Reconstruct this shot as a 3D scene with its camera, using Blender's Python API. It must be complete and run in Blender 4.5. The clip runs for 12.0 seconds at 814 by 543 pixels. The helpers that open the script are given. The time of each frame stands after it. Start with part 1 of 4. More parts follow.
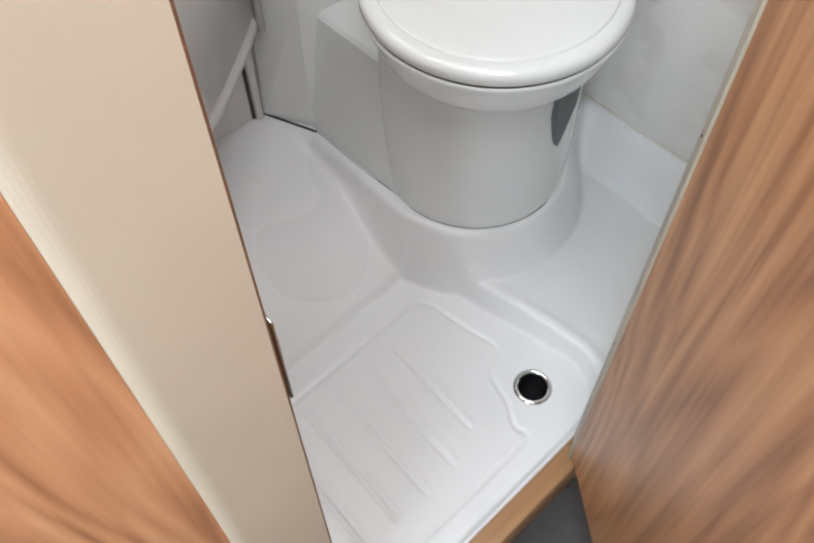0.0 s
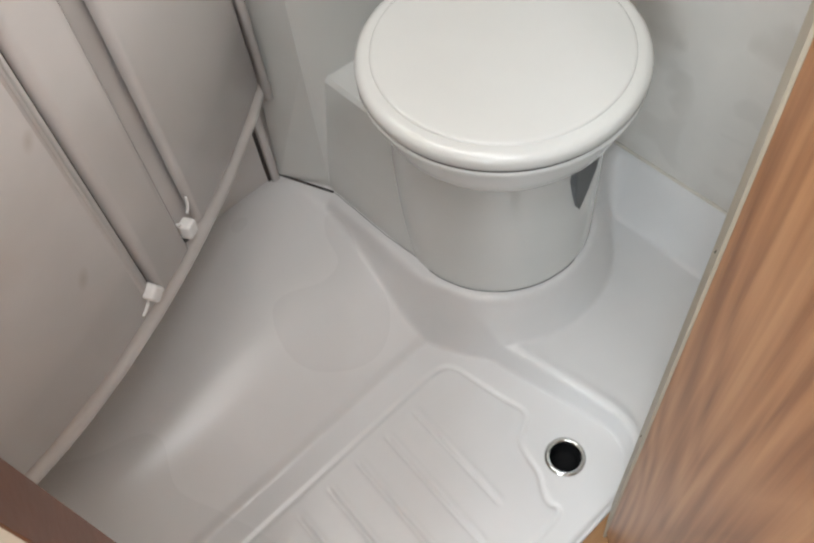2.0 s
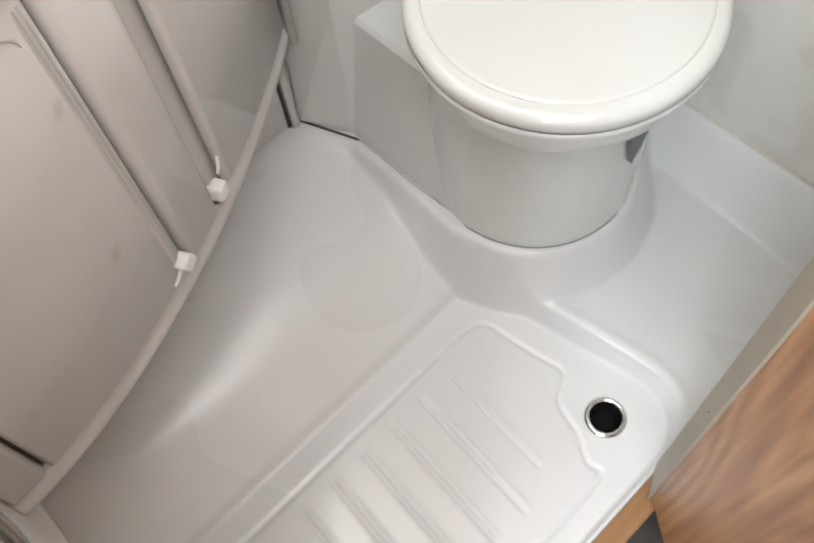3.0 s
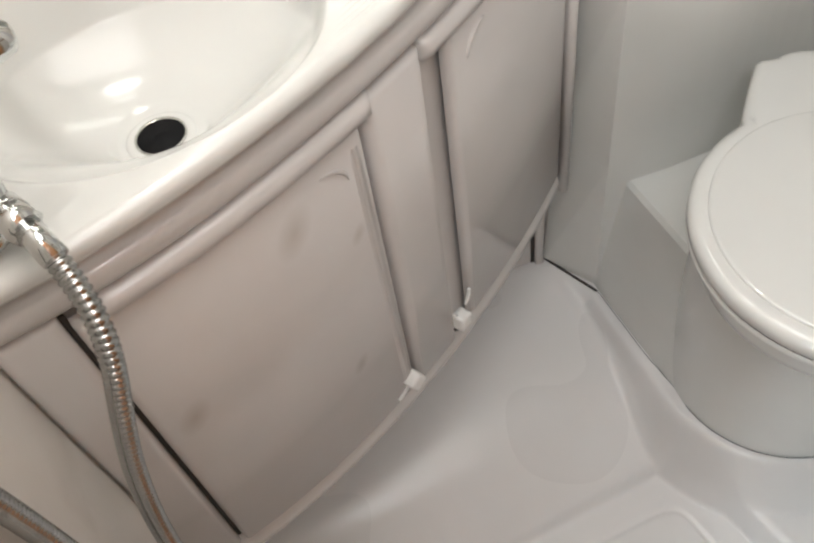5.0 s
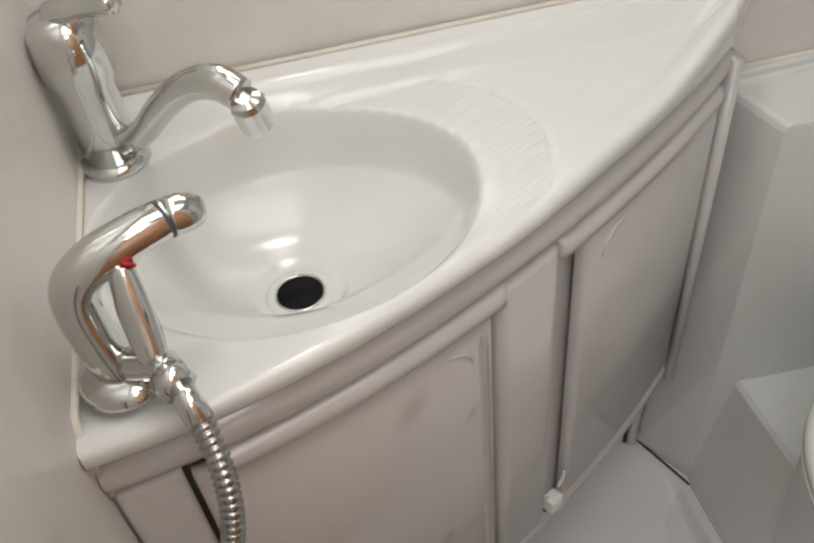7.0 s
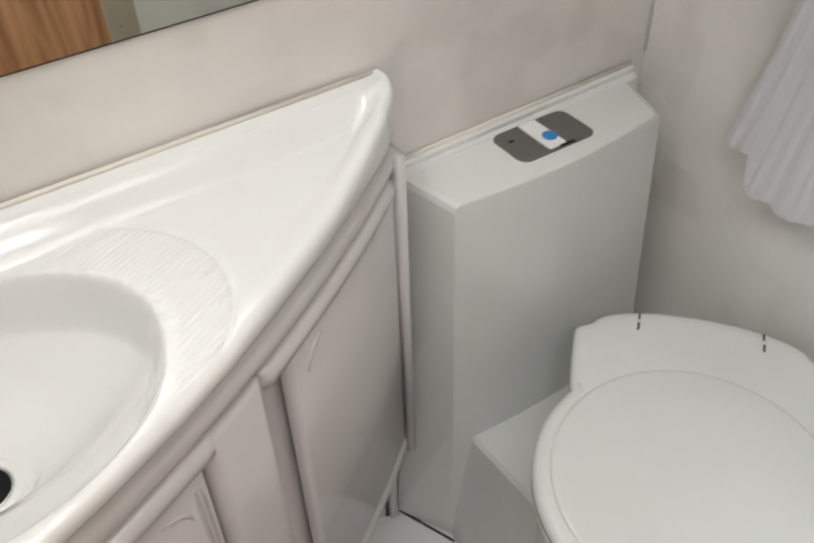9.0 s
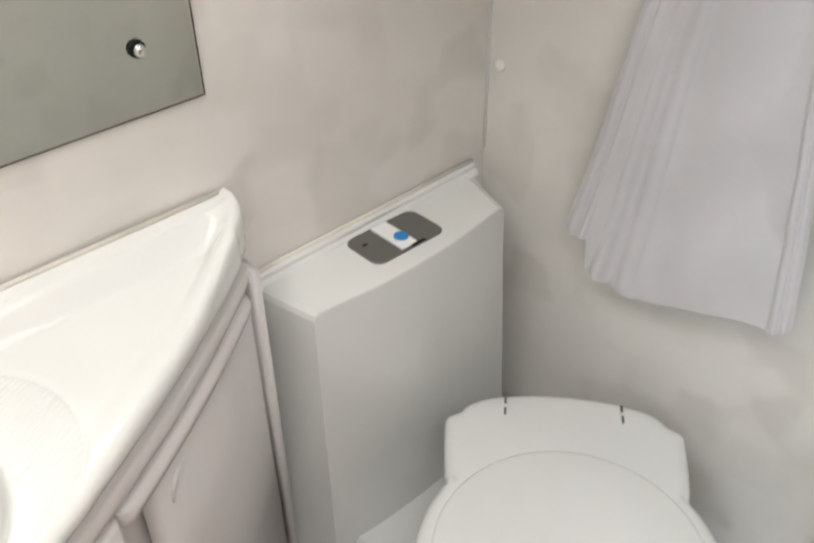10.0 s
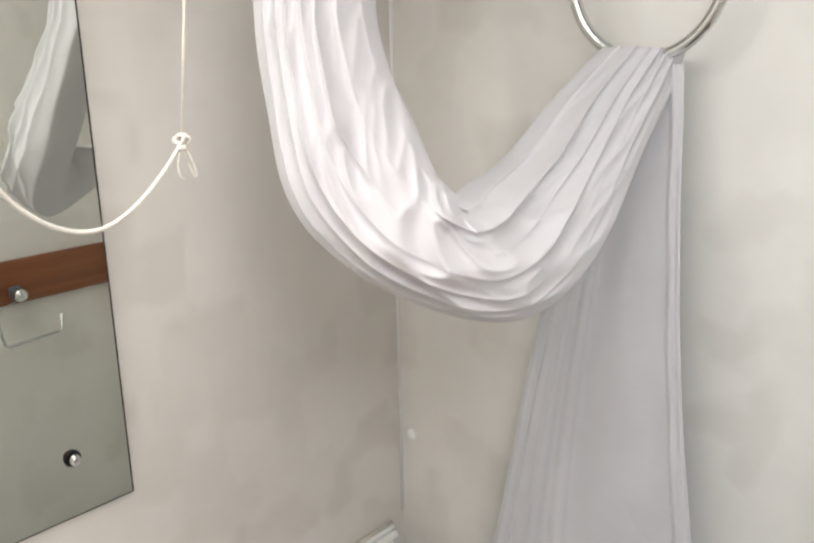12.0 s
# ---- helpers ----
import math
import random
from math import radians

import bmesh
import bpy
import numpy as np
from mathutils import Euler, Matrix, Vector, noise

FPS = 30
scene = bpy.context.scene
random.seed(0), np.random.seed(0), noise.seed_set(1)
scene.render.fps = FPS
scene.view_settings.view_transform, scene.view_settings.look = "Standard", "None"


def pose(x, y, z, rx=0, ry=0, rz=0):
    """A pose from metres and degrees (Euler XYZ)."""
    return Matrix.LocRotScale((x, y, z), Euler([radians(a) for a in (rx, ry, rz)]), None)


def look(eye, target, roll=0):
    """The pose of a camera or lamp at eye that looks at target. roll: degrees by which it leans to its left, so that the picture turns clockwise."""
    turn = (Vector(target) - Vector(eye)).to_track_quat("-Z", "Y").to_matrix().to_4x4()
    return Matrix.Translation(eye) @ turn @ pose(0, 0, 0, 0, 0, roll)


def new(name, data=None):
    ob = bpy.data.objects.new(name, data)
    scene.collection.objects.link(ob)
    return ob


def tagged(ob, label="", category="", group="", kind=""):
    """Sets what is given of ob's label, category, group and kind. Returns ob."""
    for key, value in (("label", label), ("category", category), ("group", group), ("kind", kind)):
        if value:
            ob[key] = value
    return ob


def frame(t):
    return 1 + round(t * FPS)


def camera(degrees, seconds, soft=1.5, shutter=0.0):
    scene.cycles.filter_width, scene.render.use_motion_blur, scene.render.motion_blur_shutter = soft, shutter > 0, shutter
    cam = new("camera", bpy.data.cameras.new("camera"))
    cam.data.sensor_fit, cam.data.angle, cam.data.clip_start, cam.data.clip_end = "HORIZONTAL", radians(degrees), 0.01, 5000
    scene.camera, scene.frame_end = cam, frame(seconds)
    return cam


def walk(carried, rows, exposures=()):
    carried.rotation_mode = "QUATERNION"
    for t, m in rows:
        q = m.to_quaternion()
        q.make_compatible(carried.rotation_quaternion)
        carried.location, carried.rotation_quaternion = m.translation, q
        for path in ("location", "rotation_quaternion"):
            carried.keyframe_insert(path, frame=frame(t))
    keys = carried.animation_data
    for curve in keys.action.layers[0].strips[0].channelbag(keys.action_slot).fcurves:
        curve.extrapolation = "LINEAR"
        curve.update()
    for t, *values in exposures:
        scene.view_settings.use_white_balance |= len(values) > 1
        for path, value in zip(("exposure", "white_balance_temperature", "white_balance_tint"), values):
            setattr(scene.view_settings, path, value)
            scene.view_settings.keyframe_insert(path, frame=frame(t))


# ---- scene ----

cam = camera(52.0, 12.0, soft=2.2, shutter=0.3)
PATH = [
    (0, (-0.998, -0.977, 1.337), (-0.246, -0.178, -0.336), -0.6),
    (0.5, (-0.986, -0.965, 1.337), (-0.258, -0.08, -0.303), -5.1),
    (1, (-0.964, -0.952, 1.36), (-0.222, 0.012, -0.228), -5.4),
    (1.5, (-0.905, -0.976, 1.379), (-0.212, 0.027, -0.206), -9.2),
    (2, (-0.87, -0.928, 1.35), (-0.219, -0.04, -0.32), -8.5),
    (2.5, (-0.867, -0.867, 1.324), (-0.25, -0.135, -0.431), -5.6),
    (2.7, (-0.871, -0.843, 1.323), (-0.278, -0.116, -0.443), -6.3),
    (4.3, (-0.877, -0.758, 1.361), (-0.427, 0.201, -0.335), -12.4),
    (4.5, (-0.881, -0.752, 1.366), (-0.481, 0.257, -0.314), -12.6),
    (5, (-0.896, -0.745, 1.375), (-0.57, 0.4, -0.232), -11.1),
    (5.5, (-0.904, -0.732, 1.376), (-0.605, 0.48, -0.187), -8.3),
    (6, (-0.914, -0.714, 1.386), (-0.638, 0.58, -0.114), -6.1),
    (6.5, (-0.92, -0.704, 1.396), (-0.676, 0.652, -0.053), -6.1),
    (6.7, (-0.92, -0.705, 1.408), (-0.693, 0.684, -0.013), -7.0),
    (8.3, (-0.885, -0.679, 1.437), (-0.28, 0.654, 0.075), -3.5),
    (8.5, (-0.873, -0.678, 1.441), (-0.205, 0.632, 0.086), -3.3),
    (9, (-0.851, -0.68, 1.455), (-0.028, 0.564, 0.122), -2.3),
    (9.5, (-0.833, -0.685, 1.469), (0.144, 0.494, 0.182), -1.5),
    (10, (-0.827, -0.693, 1.486), (0.291, 0.464, 0.298), -0.8),
    (10.5, (-0.825, -0.709, 1.531), (0.41, 0.51, 0.536), -1.3),
    (11, (-0.825, -0.729, 1.555), (0.488, 0.529, 0.722), -1.0),
    (11.5, (-0.835, -0.746, 1.581), (0.542, 0.537, 0.903), -1.2),
    (12, (-0.841, -0.765, 1.597), (0.603, 0.516, 1.075), -1.2),
]
EXPOSURES = [
    (0.0, 0.14, 6200, 10), (0.5, 0.26, 6200, 10), (1.0, 0.06, 6300, 10), (1.5, -0.04, 6450, 10), (2.0, 0.0, 6500, 10), (2.7, 0.32, 6500, 10),
    (4.5, -0.03, 6650, 10), (5.5, -0.12, 6650, 10), (6.5, -0.48, 6600, 10), (8.5, -0.38, 6450, 10), (9.5, -0.12, 6500, 10), (11.0, 0.04, 6550, 10), (12.0, -0.1, 6550, 10),
]
walk(cam, [(t, look(eye, target, roll)) for t, eye, target, roll in PATH], EXPOSURES)

# ---- light ----
world = bpy.data.worlds.new("world")
scene.world = world
world.use_nodes = True
wn = world.node_tree.nodes
sky = wn.new("ShaderNodeTexSky")
sky.sky_type = "NISHITA"
sky.sun_disc = False
sky.sun_elevation, sky.sun_rotation = radians(40), radians(200)
wn["Background"].inputs["Strength"].default_value = 0.12
world.node_tree.links.new(sky.outputs["Color"], wn["Background"].inputs["Color"])


def area_lamp(name, m, sx, sy, watts, colour):
    data = bpy.data.lights.new(name, "AREA")
    data.shape, data.size, data.size_y, data.energy, data.color = "RECTANGLE", sx, sy, watts, colour
    ob = new(name, data)
    ob.matrix_world = m
    return ob


area_lamp("washroom_ceiling_light", pose(-0.82, -0.10, 1.945), 0.12, 0.04, 2.2, (1.0, 0.985, 0.955))
area_lamp("roof_hatch_light", pose(-0.72, -0.51, 1.955), 0.55, 0.45, 3.9, (1.0, 0.99, 0.97))
area_lamp("corridor_window_light", look((-2.1, -1.22, 1.45), (-0.4, -0.72, 0.6)), 0.8, 0.9, 31.0, (0.80, 0.92, 1.0))
# added fill lamp in the corridor, brightens vanity front and tray through the doorway
area_lamp("corridor_fill_light", pose(-0.90, -1.16, 1.955), 0.40, 0.44, 8.5, (0.93, 0.96, 1.0))


# ---- materials ----
def material(name, colour, rough=0.5, metal=0.0, noise_scale=20.0, spread=0.05, bump=0.0, bump_scale=200.0, coat=0.0, coat_rough=0.06):
    """Base colour with fine and coarse variation, uneven roughness and a little relief."""
    mat = bpy.data.materials.new(name)
    mat.use_nodes = True
    nt = mat.node_tree
    n, l = nt.nodes, nt.links
    b = n["Principled BSDF"]
    tc = n.new("ShaderNodeTexCoord")
    n1 = n.new("ShaderNodeTexNoise")
    n1.inputs["Scale"].default_value, n1.inputs["Detail"].default_value = noise_scale, 5.0
    n2 = n.new("ShaderNodeTexNoise")
    n2.inputs["Scale"].default_value, n2.inputs["Detail"].default_value = noise_scale / 6, 2.0
    l.new(tc.outputs["Object"], n1.inputs["Vector"])
    l.new(tc.outputs["Object"], n2.inputs["Vector"])
    mix = n.new("ShaderNodeMix")
    mix.data_type = "RGBA"
    lo = [max(0.0, c * (1 - spread)) for c in colour]
    hi = [min(1.0, c * (1 + spread * 0.6)) for c in colour]
    mix.inputs["A"].default_value, mix.inputs["B"].default_value = (*lo, 1), (*hi, 1)
    avg = n.new("ShaderNodeMath")
    avg.operation = "ADD"
    l.new(n1.outputs["Fac"], avg.inputs[0])
    l.new(n2.outputs["Fac"], avg.inputs[1])
    half = n.new("ShaderNodeMapRange")
    half.interpolation_type = "SMOOTHERSTEP"
    half.inputs["From Min"].default_value, half.inputs["From Max"].default_value = 0.6, 1.4
    l.new(avg.outputs[0], half.inputs["Value"])
    l.new(half.outputs["Result"], mix.inputs["Factor"])
    l.new(mix.outputs["Result"], b.inputs["Base Color"])
    rr = n.new("ShaderNodeMapRange")
    rr.inputs["To Min"].default_value, rr.inputs["To Max"].default_value = rough * 0.85, min(1.0, rough * 1.2)
    l.new(n2.outputs["Fac"], rr.inputs["Value"])
    l.new(rr.outputs["Result"], b.inputs["Roughness"])
    b.inputs["Metallic"].default_value = metal
    b.inputs["Coat Weight"].default_value = coat
    b.inputs["Coat Roughness"].default_value = coat_rough
    if bump:
        n3 = n.new("ShaderNodeTexNoise")
        n3.inputs["Scale"].default_value, n3.inputs["Detail"].default_value = bump_scale, 3.0
        l.new(tc.outputs["Object"], n3.inputs["Vector"])
        bp = n.new("ShaderNodeBump")
        bp.inputs["Strength"].default_value, bp.inputs["Distance"].default_value = bump, 0.002
        l.new(n3.outputs["Fac"], bp.inputs["Height"])
        l.new(bp.outputs["Normal"], b.inputs["Normal"])
    return mat


def wood_material(name, dark, mid, light, axis="Z", rough=0.38, scale=1.0, rings=10.0):
    """Printed walnut laminate: broad wavering figure along one axis, with fine streaks and slow changes of tone."""
    mat = bpy.data.materials.new(name)
    mat.use_nodes = True
    n, l = mat.node_tree.nodes, mat.node_tree.links
    b = n["Principled BSDF"]
    tc = n.new("ShaderNodeTexCoord")

    def streak(across, along, detail, bend):
        mp = n.new("ShaderNodeMapping")
        mp.inputs["Scale"].default_value = [(along if k == axis else across) * scale for k in "XYZ"]
        l.new(tc.outputs["Object"], mp.inputs["Vector"])
        tex = n.new("ShaderNodeTexNoise")
        tex.inputs["Scale"].default_value, tex.inputs["Detail"].default_value, tex.inputs["Distortion"].default_value = 1.0, detail, bend
        l.new(mp.outputs["Vector"], tex.inputs["Vector"])
        return tex.outputs["Fac"]

    def blend(a, c, factor):
        mx = n.new("ShaderNodeMix")
        mx.inputs["Factor"].default_value = factor
        l.new(a, mx.inputs["A"])
        l.new(c, mx.inputs["B"])
        return mx.outputs["Result"]

    figure = n.new("ShaderNodeMath")
    figure.operation = "MULTIPLY"
    figure.inputs[1].default_value = rings
    l.new(streak(6.0, 0.8, 2.0, 0.22), figure.inputs[0])
    fold = n.new("ShaderNodeMath")
    fold.operation = "PINGPONG"
    fold.inputs[1].default_value = 1.0
    l.new(figure.outputs[0], fold.inputs[0])
    pores = streak(150.0, 5.0, 3.0, 0.0)
    tone = blend(blend(fold.outputs[0], pores, 0.60), streak(55.0, 1.8, 4.0, 0.5), 0.50)
    ramp = n.new("ShaderNodeValToRGB")
    ramp.color_ramp.elements[0].position, ramp.color_ramp.elements[0].color = 0.31, (*dark, 1)
    ramp.color_ramp.elements[1].position, ramp.color_ramp.elements[1].color = 0.67, (*light, 1)
    e = ramp.color_ramp.elements.new(0.48)
    e.color = (*mid, 1)
    l.new(tone, ramp.inputs["Fac"])
    l.new(ramp.outputs["Color"], b.inputs["Base Color"])
    b.inputs["Roughness"].default_value = rough
    bp = n.new("ShaderNodeBump")
    bp.inputs["Strength"].default_value, bp.inputs["Distance"].default_value = 0.10, 0.001
    l.new(pores, bp.inputs["Height"])
    l.new(bp.outputs["Normal"], b.inputs["Normal"])
    return mat


def wallboard_material(name, base, patch):
    """Washable wallboard with a faint cloudy print of pale square patches."""
    mat = material(name, base, 0.34, 0, 7.0, 0.07, 0.05, 300)
    n, l = mat.node_tree.nodes, mat.node_tree.links
    b = n["Principled BSDF"]
    tc = n.new("ShaderNodeTexCoord")
    wob = n.new("ShaderNodeTexNoise")
    wob.inputs["Scale"].default_value = 5.0
    l.new(tc.outputs["Object"], wob.inputs["Vector"])
    vm = n.new("ShaderNodeMix")
    vm.data_type = "VECTOR"
    vm.inputs["Factor"].default_value = 0.06
    l.new(tc.outputs["Object"], vm.inputs["A"])
    l.new(wob.outputs["Color"], vm.inputs["B"])
    vo = n.new("ShaderNodeTexVoronoi")
    vo.feature, vo.inputs["Smoothness"].default_value = "SMOOTH_F1", 0.6
    vo.distance, vo.inputs["Scale"].default_value = "CHEBYCHEV", 15.0
    l.new(vm.outputs["Result"], vo.inputs["Vector"])
    bw = n.new("ShaderNodeRGBToBW")
    l.new(vo.outputs["Color"], bw.inputs["Color"])
    rg = n.new("ShaderNodeMapRange")
    rg.inputs["From Min"].default_value, rg.inputs["From Max"].default_value = 0.45, 0.9
    rg.inputs["To Max"].default_value = 0.95
    l.new(bw.outputs["Val"], rg.inputs["Value"])
    soft = n.new("ShaderNodeTexNoise")
    soft.inputs["Scale"].default_value = 3.0
    l.new(tc.outputs["Object"], soft.inputs["Vector"])
    mul = n.new("ShaderNodeMath")
    mul.operation = "MULTIPLY"
    l.new(rg.outputs["Result"], mul.inputs[0])
    l.new(soft.outputs["Fac"], mul.inputs[1])
    mx = n.new("ShaderNodeMix")
    mx.data_type = "RGBA"
    old = b.inputs["Base Color"].links[0].from_socket
    l.new(mul.outputs[0], mx.inputs["Factor"])
    l.new(old, mx.inputs["A"])
    mx.inputs["B"].default_value = (*patch, 1)
    l.new(mx.outputs["Result"], b.inputs["Base Color"])
    return mat


TRAY = material("tray_gelcoat", (0.80, 0.795, 0.79), 0.28, 0, 8, 0.035, 0.03, 90, coat=0.15, coat_rough=0.2)
BASIN = material("basin_acrylic", (0.755, 0.76, 0.738), 0.16, 0, 10, 0.02, coat=0.15)
TOILET = material("toilet_plastic", (0.735, 0.745, 0.725), 0.18, 0, 12, 0.02, 0.02, 200, coat=0.5, coat_rough=0.04)
CABINET = material("vanity_plastic", (0.64, 0.618, 0.605), 0.24, 0, 10, 0.05, 0.02, 200, coat=0.35, coat_rough=0.035)
DOOR = material("stained_door_plastic", (0.64, 0.618, 0.605), 0.24, 0, 10, 0.05, 0.02, 200, coat=0.35, coat_rough=0.035)
dn, dl = DOOR.node_tree.nodes, DOOR.node_tree.links
spots = None
for px, py, pz, size in ((-0.856, -0.301, 0.863, 0.030), (-0.994, -0.345, 0.743, 0.026), (-0.80, -0.262, 0.80, 0.014), (-0.835, -0.275, 0.62, 0.016)):
    geo = dn.new("ShaderNodeTexCoord")
    sub = dn.new("ShaderNodeMapping")
    sub.vector_type = "TEXTURE"
    sub.inputs["Location"].default_value = (px, py, pz)
    sub.inputs["Rotation"].default_value = (0, radians(25), 0)
    sub.inputs["Scale"].default_value = (size * 0.6, 0.08, size)
    ball = dn.new("ShaderNodeTexGradient")
    ball.gradient_type = "SPHERICAL"
    dl.new(geo.outputs["Object"], sub.inputs["Vector"])
    dl.new(sub.outputs["Vector"], ball.inputs["Vector"])
    if spots is None:
        spots = ball.outputs["Fac"]
    else:
        more = dn.new("ShaderNodeMath")
        more.operation = "MAXIMUM"
        dl.new(spots, more.inputs[0])
        dl.new(ball.outputs["Fac"], more.inputs[1])
        spots = more.outputs[0]
dim = dn.new("ShaderNodeMath")
dim.operation = "MULTIPLY"
dim.inputs[1].default_value = 0.48
dl.new(spots, dim.inputs[0])
smudge = dn.new("ShaderNodeMix")
smudge.data_type = "RGBA"
dl.new(dim.outputs[0], smudge.inputs["Factor"])
dl.new(dn["Principled BSDF"].inputs["Base Color"].links[0].from_socket, smudge.inputs["A"])
smudge.inputs["B"].default_value = (0.36, 0.31, 0.26, 1)
dl.new(smudge.outputs["Result"], dn["Principled BSDF"].inputs["Base Color"])
WALL = wallboard_material("wallboard_cloudy", (0.765, 0.74, 0.70), (0.56, 0.53, 0.485))
CEIL = material("ceiling_board", (0.78, 0.77, 0.75), 0.6, 0, 10, 0.03)
CREAM = material("cream_laminate", (0.55, 0.465, 0.35), 0.34, 0, 14, 0.05, 0.04, 250)
BEIGE = material("beige_trim", (0.40, 0.345, 0.265), 0.45, 0, 14, 0.08, 0.04, 250)
WALNUT_EDGE = material("walnut_edging", (0.15, 0.065, 0.03), 0.40, 0, 25, 0.25, 0.08, 150)
WOOD = wood_material("walnut_laminate", (0.225, 0.096, 0.041), (0.35, 0.162, 0.072), (0.46, 0.238, 0.112), "Z", 0.36, 1.0, 30.0)
WOOD_FINE = wood_material("walnut_laminate_fine", (0.34, 0.145, 0.064), (0.53, 0.25, 0.118), (0.64, 0.335, 0.17), "Z", 0.32, 1.35, 34.0)
WOOD_RAIL = wood_material("cherry_rail", (0.14, 0.045, 0.016), (0.20, 0.065, 0.024), (0.27, 0.10, 0.04), "X")
OAK_STEP = wood_material("pine_step", (0.25, 0.12, 0.05), (0.36, 0.19, 0.085), (0.43, 0.25, 0.12), "X")
CHROME = material("chrome", (0.70, 0.71, 0.70), 0.09, 1.0, 40, 0.03)
HOSE = material("hose_steel", (0.42, 0.42, 0.415), 0.20, 1.0, 60, 0.06)
BRUSHED = material("brushed_steel", (0.62, 0.62, 0.60), 0.24, 1.0, 60, 0.06)
MIRROR = material("mirror_silver", (0.80, 0.83, 0.79), 0.015, 1.0, 3, 0.01)
DARK = material("black_rubber", (0.010, 0.010, 0.011), 0.7, 0, 40, 0.2)
DARK.node_tree.nodes["Principled BSDF"].inputs["Specular IOR Level"].default_value = 0.15
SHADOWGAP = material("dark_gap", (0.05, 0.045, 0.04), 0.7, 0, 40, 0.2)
GREY_PANEL = material("grey_control_panel", (0.12, 0.115, 0.105), 0.38, 0, 60, 0.06)
WHITE_CLIP = material("white_clip_plastic", (0.86, 0.86, 0.85), 0.35, 0, 60, 0.02)
BLUE = material("blue_button", (0.02, 0.22, 0.55), 0.35, 0, 60, 0.05)
RED = material("red_dot", (0.5, 0.02, 0.02), 0.4, 0, 60, 0.05)
BLADE = material("dark_grey_plastic", (0.10, 0.11, 0.12), 0.35, 0, 40, 0.08)
CLOTH = material("white_curtain_cloth", (0.60, 0.585, 0.605), 0.75, 0, 40, 0.02, 0.25, 900)
b = CLOTH.node_tree.nodes["Principled BSDF"]
b.inputs["Sheen Weight"].default_value = 0.3
CORD = material("white_cord", (0.82, 0.79, 0.72), 0.7, 0, 300, 0.08, 0.3, 1500)
FLOOR = material("grey_vinyl", (0.055, 0.05, 0.046), 0.5, 0, 30, 0.25, 0.2, 200)
SEALANT = material("cream_sealant", (0.74, 0.70, 0.62), 0.45, 0, 30, 0.08)


# ---- builders ----
def smoothstep(a, b, x):
    t = np.clip((x - a) / (b - a), 0, 1)
    return t * t * (3 - 2 * t)


def mesh_from(name, verts, faces, mat, smooth=True):
    me = bpy.data.meshes.new(name)
    me.from_pydata([tuple(map(float, v)) for v in verts], [], faces)
    me.update()
    me.materials.append(mat)
    if smooth:
        me.shade_smooth()
    return me


def part(name, data, parent=None, label="", m=None):
    ob = new(name, data)
    if m is not None:
        ob.matrix_world = m
    if parent is not None:
        ob.parent = parent
    if label:
        ob["label"] = label
    return ob


def thing(name, label, category, kind="", group=""):
    return tagged(new(name), label, category, group, kind)


def box_mesh(name, lo, hi, mat, bevel=0.0, seg=2):
    bm = bmesh.new()
    bmesh.ops.create_cube(bm, size=1)
    c = [(a + b) / 2 for a, b in zip(lo, hi)]
    d = [abs(b - a) for a, b in zip(lo, hi)]
    bmesh.ops.transform(bm, matrix=Matrix.Translation(c) @ Matrix.Diagonal((*d, 1)), verts=bm.verts)
    if bevel:
        bmesh.ops.bevel(bm, geom=bm.edges[:], offset=bevel, segments=seg, profile=0.5, affect="EDGES")
    me = bpy.data.meshes.new(name)
    bm.to_mesh(me)
    bm.free()
    me.materials.append(mat)
    if bevel:
        me.shade_smooth()
    return me


def loft(name, rings, mat, closed=True, cap=(True, True), smooth=True):
    """Skin a row of rings (arrays of n x 3)."""
    n = len(rings[0])
    verts = np.concatenate(rings)
    faces = []
    for r in range(len(rings) - 1):
        for k in range(n if closed else n - 1):
            a, b = r * n + k, r * n + (k + 1) % n
            faces.append((a, b, b + n, a + n))
    if closed and cap[0]:
        faces.append(tuple(range(n))[::-1])
    if closed and cap[1]:
        faces.append(tuple(range((len(rings) - 1) * n, len(rings) * n)))
    return mesh_from(name, verts, faces, mat, smooth)


def tube(name, points, radius, mat, sides=10, caps=True, smoothing=0):
    """A round bar along points; radius is a number or one for each point."""
    pts = [Vector(p) for p in points]
    for _ in range(smoothing):
        out = [pts[0]]
        for a, b in zip(pts, pts[1:]):
            out += [a.lerp(b, 0.25), a.lerp(b, 0.75)]
        pts = out + [pts[-1]]
    rad = np.interp(np.linspace(0, 1, len(pts)), np.linspace(0, 1, len(np.atleast_1d(radius))), np.atleast_1d(radius))
    rings, side = [], None
    for i, p in enumerate(pts):
        d = (pts[min(i + 1, len(pts) - 1)] - pts[max(i - 1, 0)]).normalized()
        if side is None:
            side = d.orthogonal().normalized()
        side = (side - d * side.dot(d)).normalized()
        up = d.cross(side)
        rings.append(np.array([p + (side * math.cos(a) + up * math.sin(a)) * rad[i] for a in np.linspace(0, 2 * math.pi, sides, endpoint=False)]))
    return loft(name, rings, mat, cap=(caps, caps))


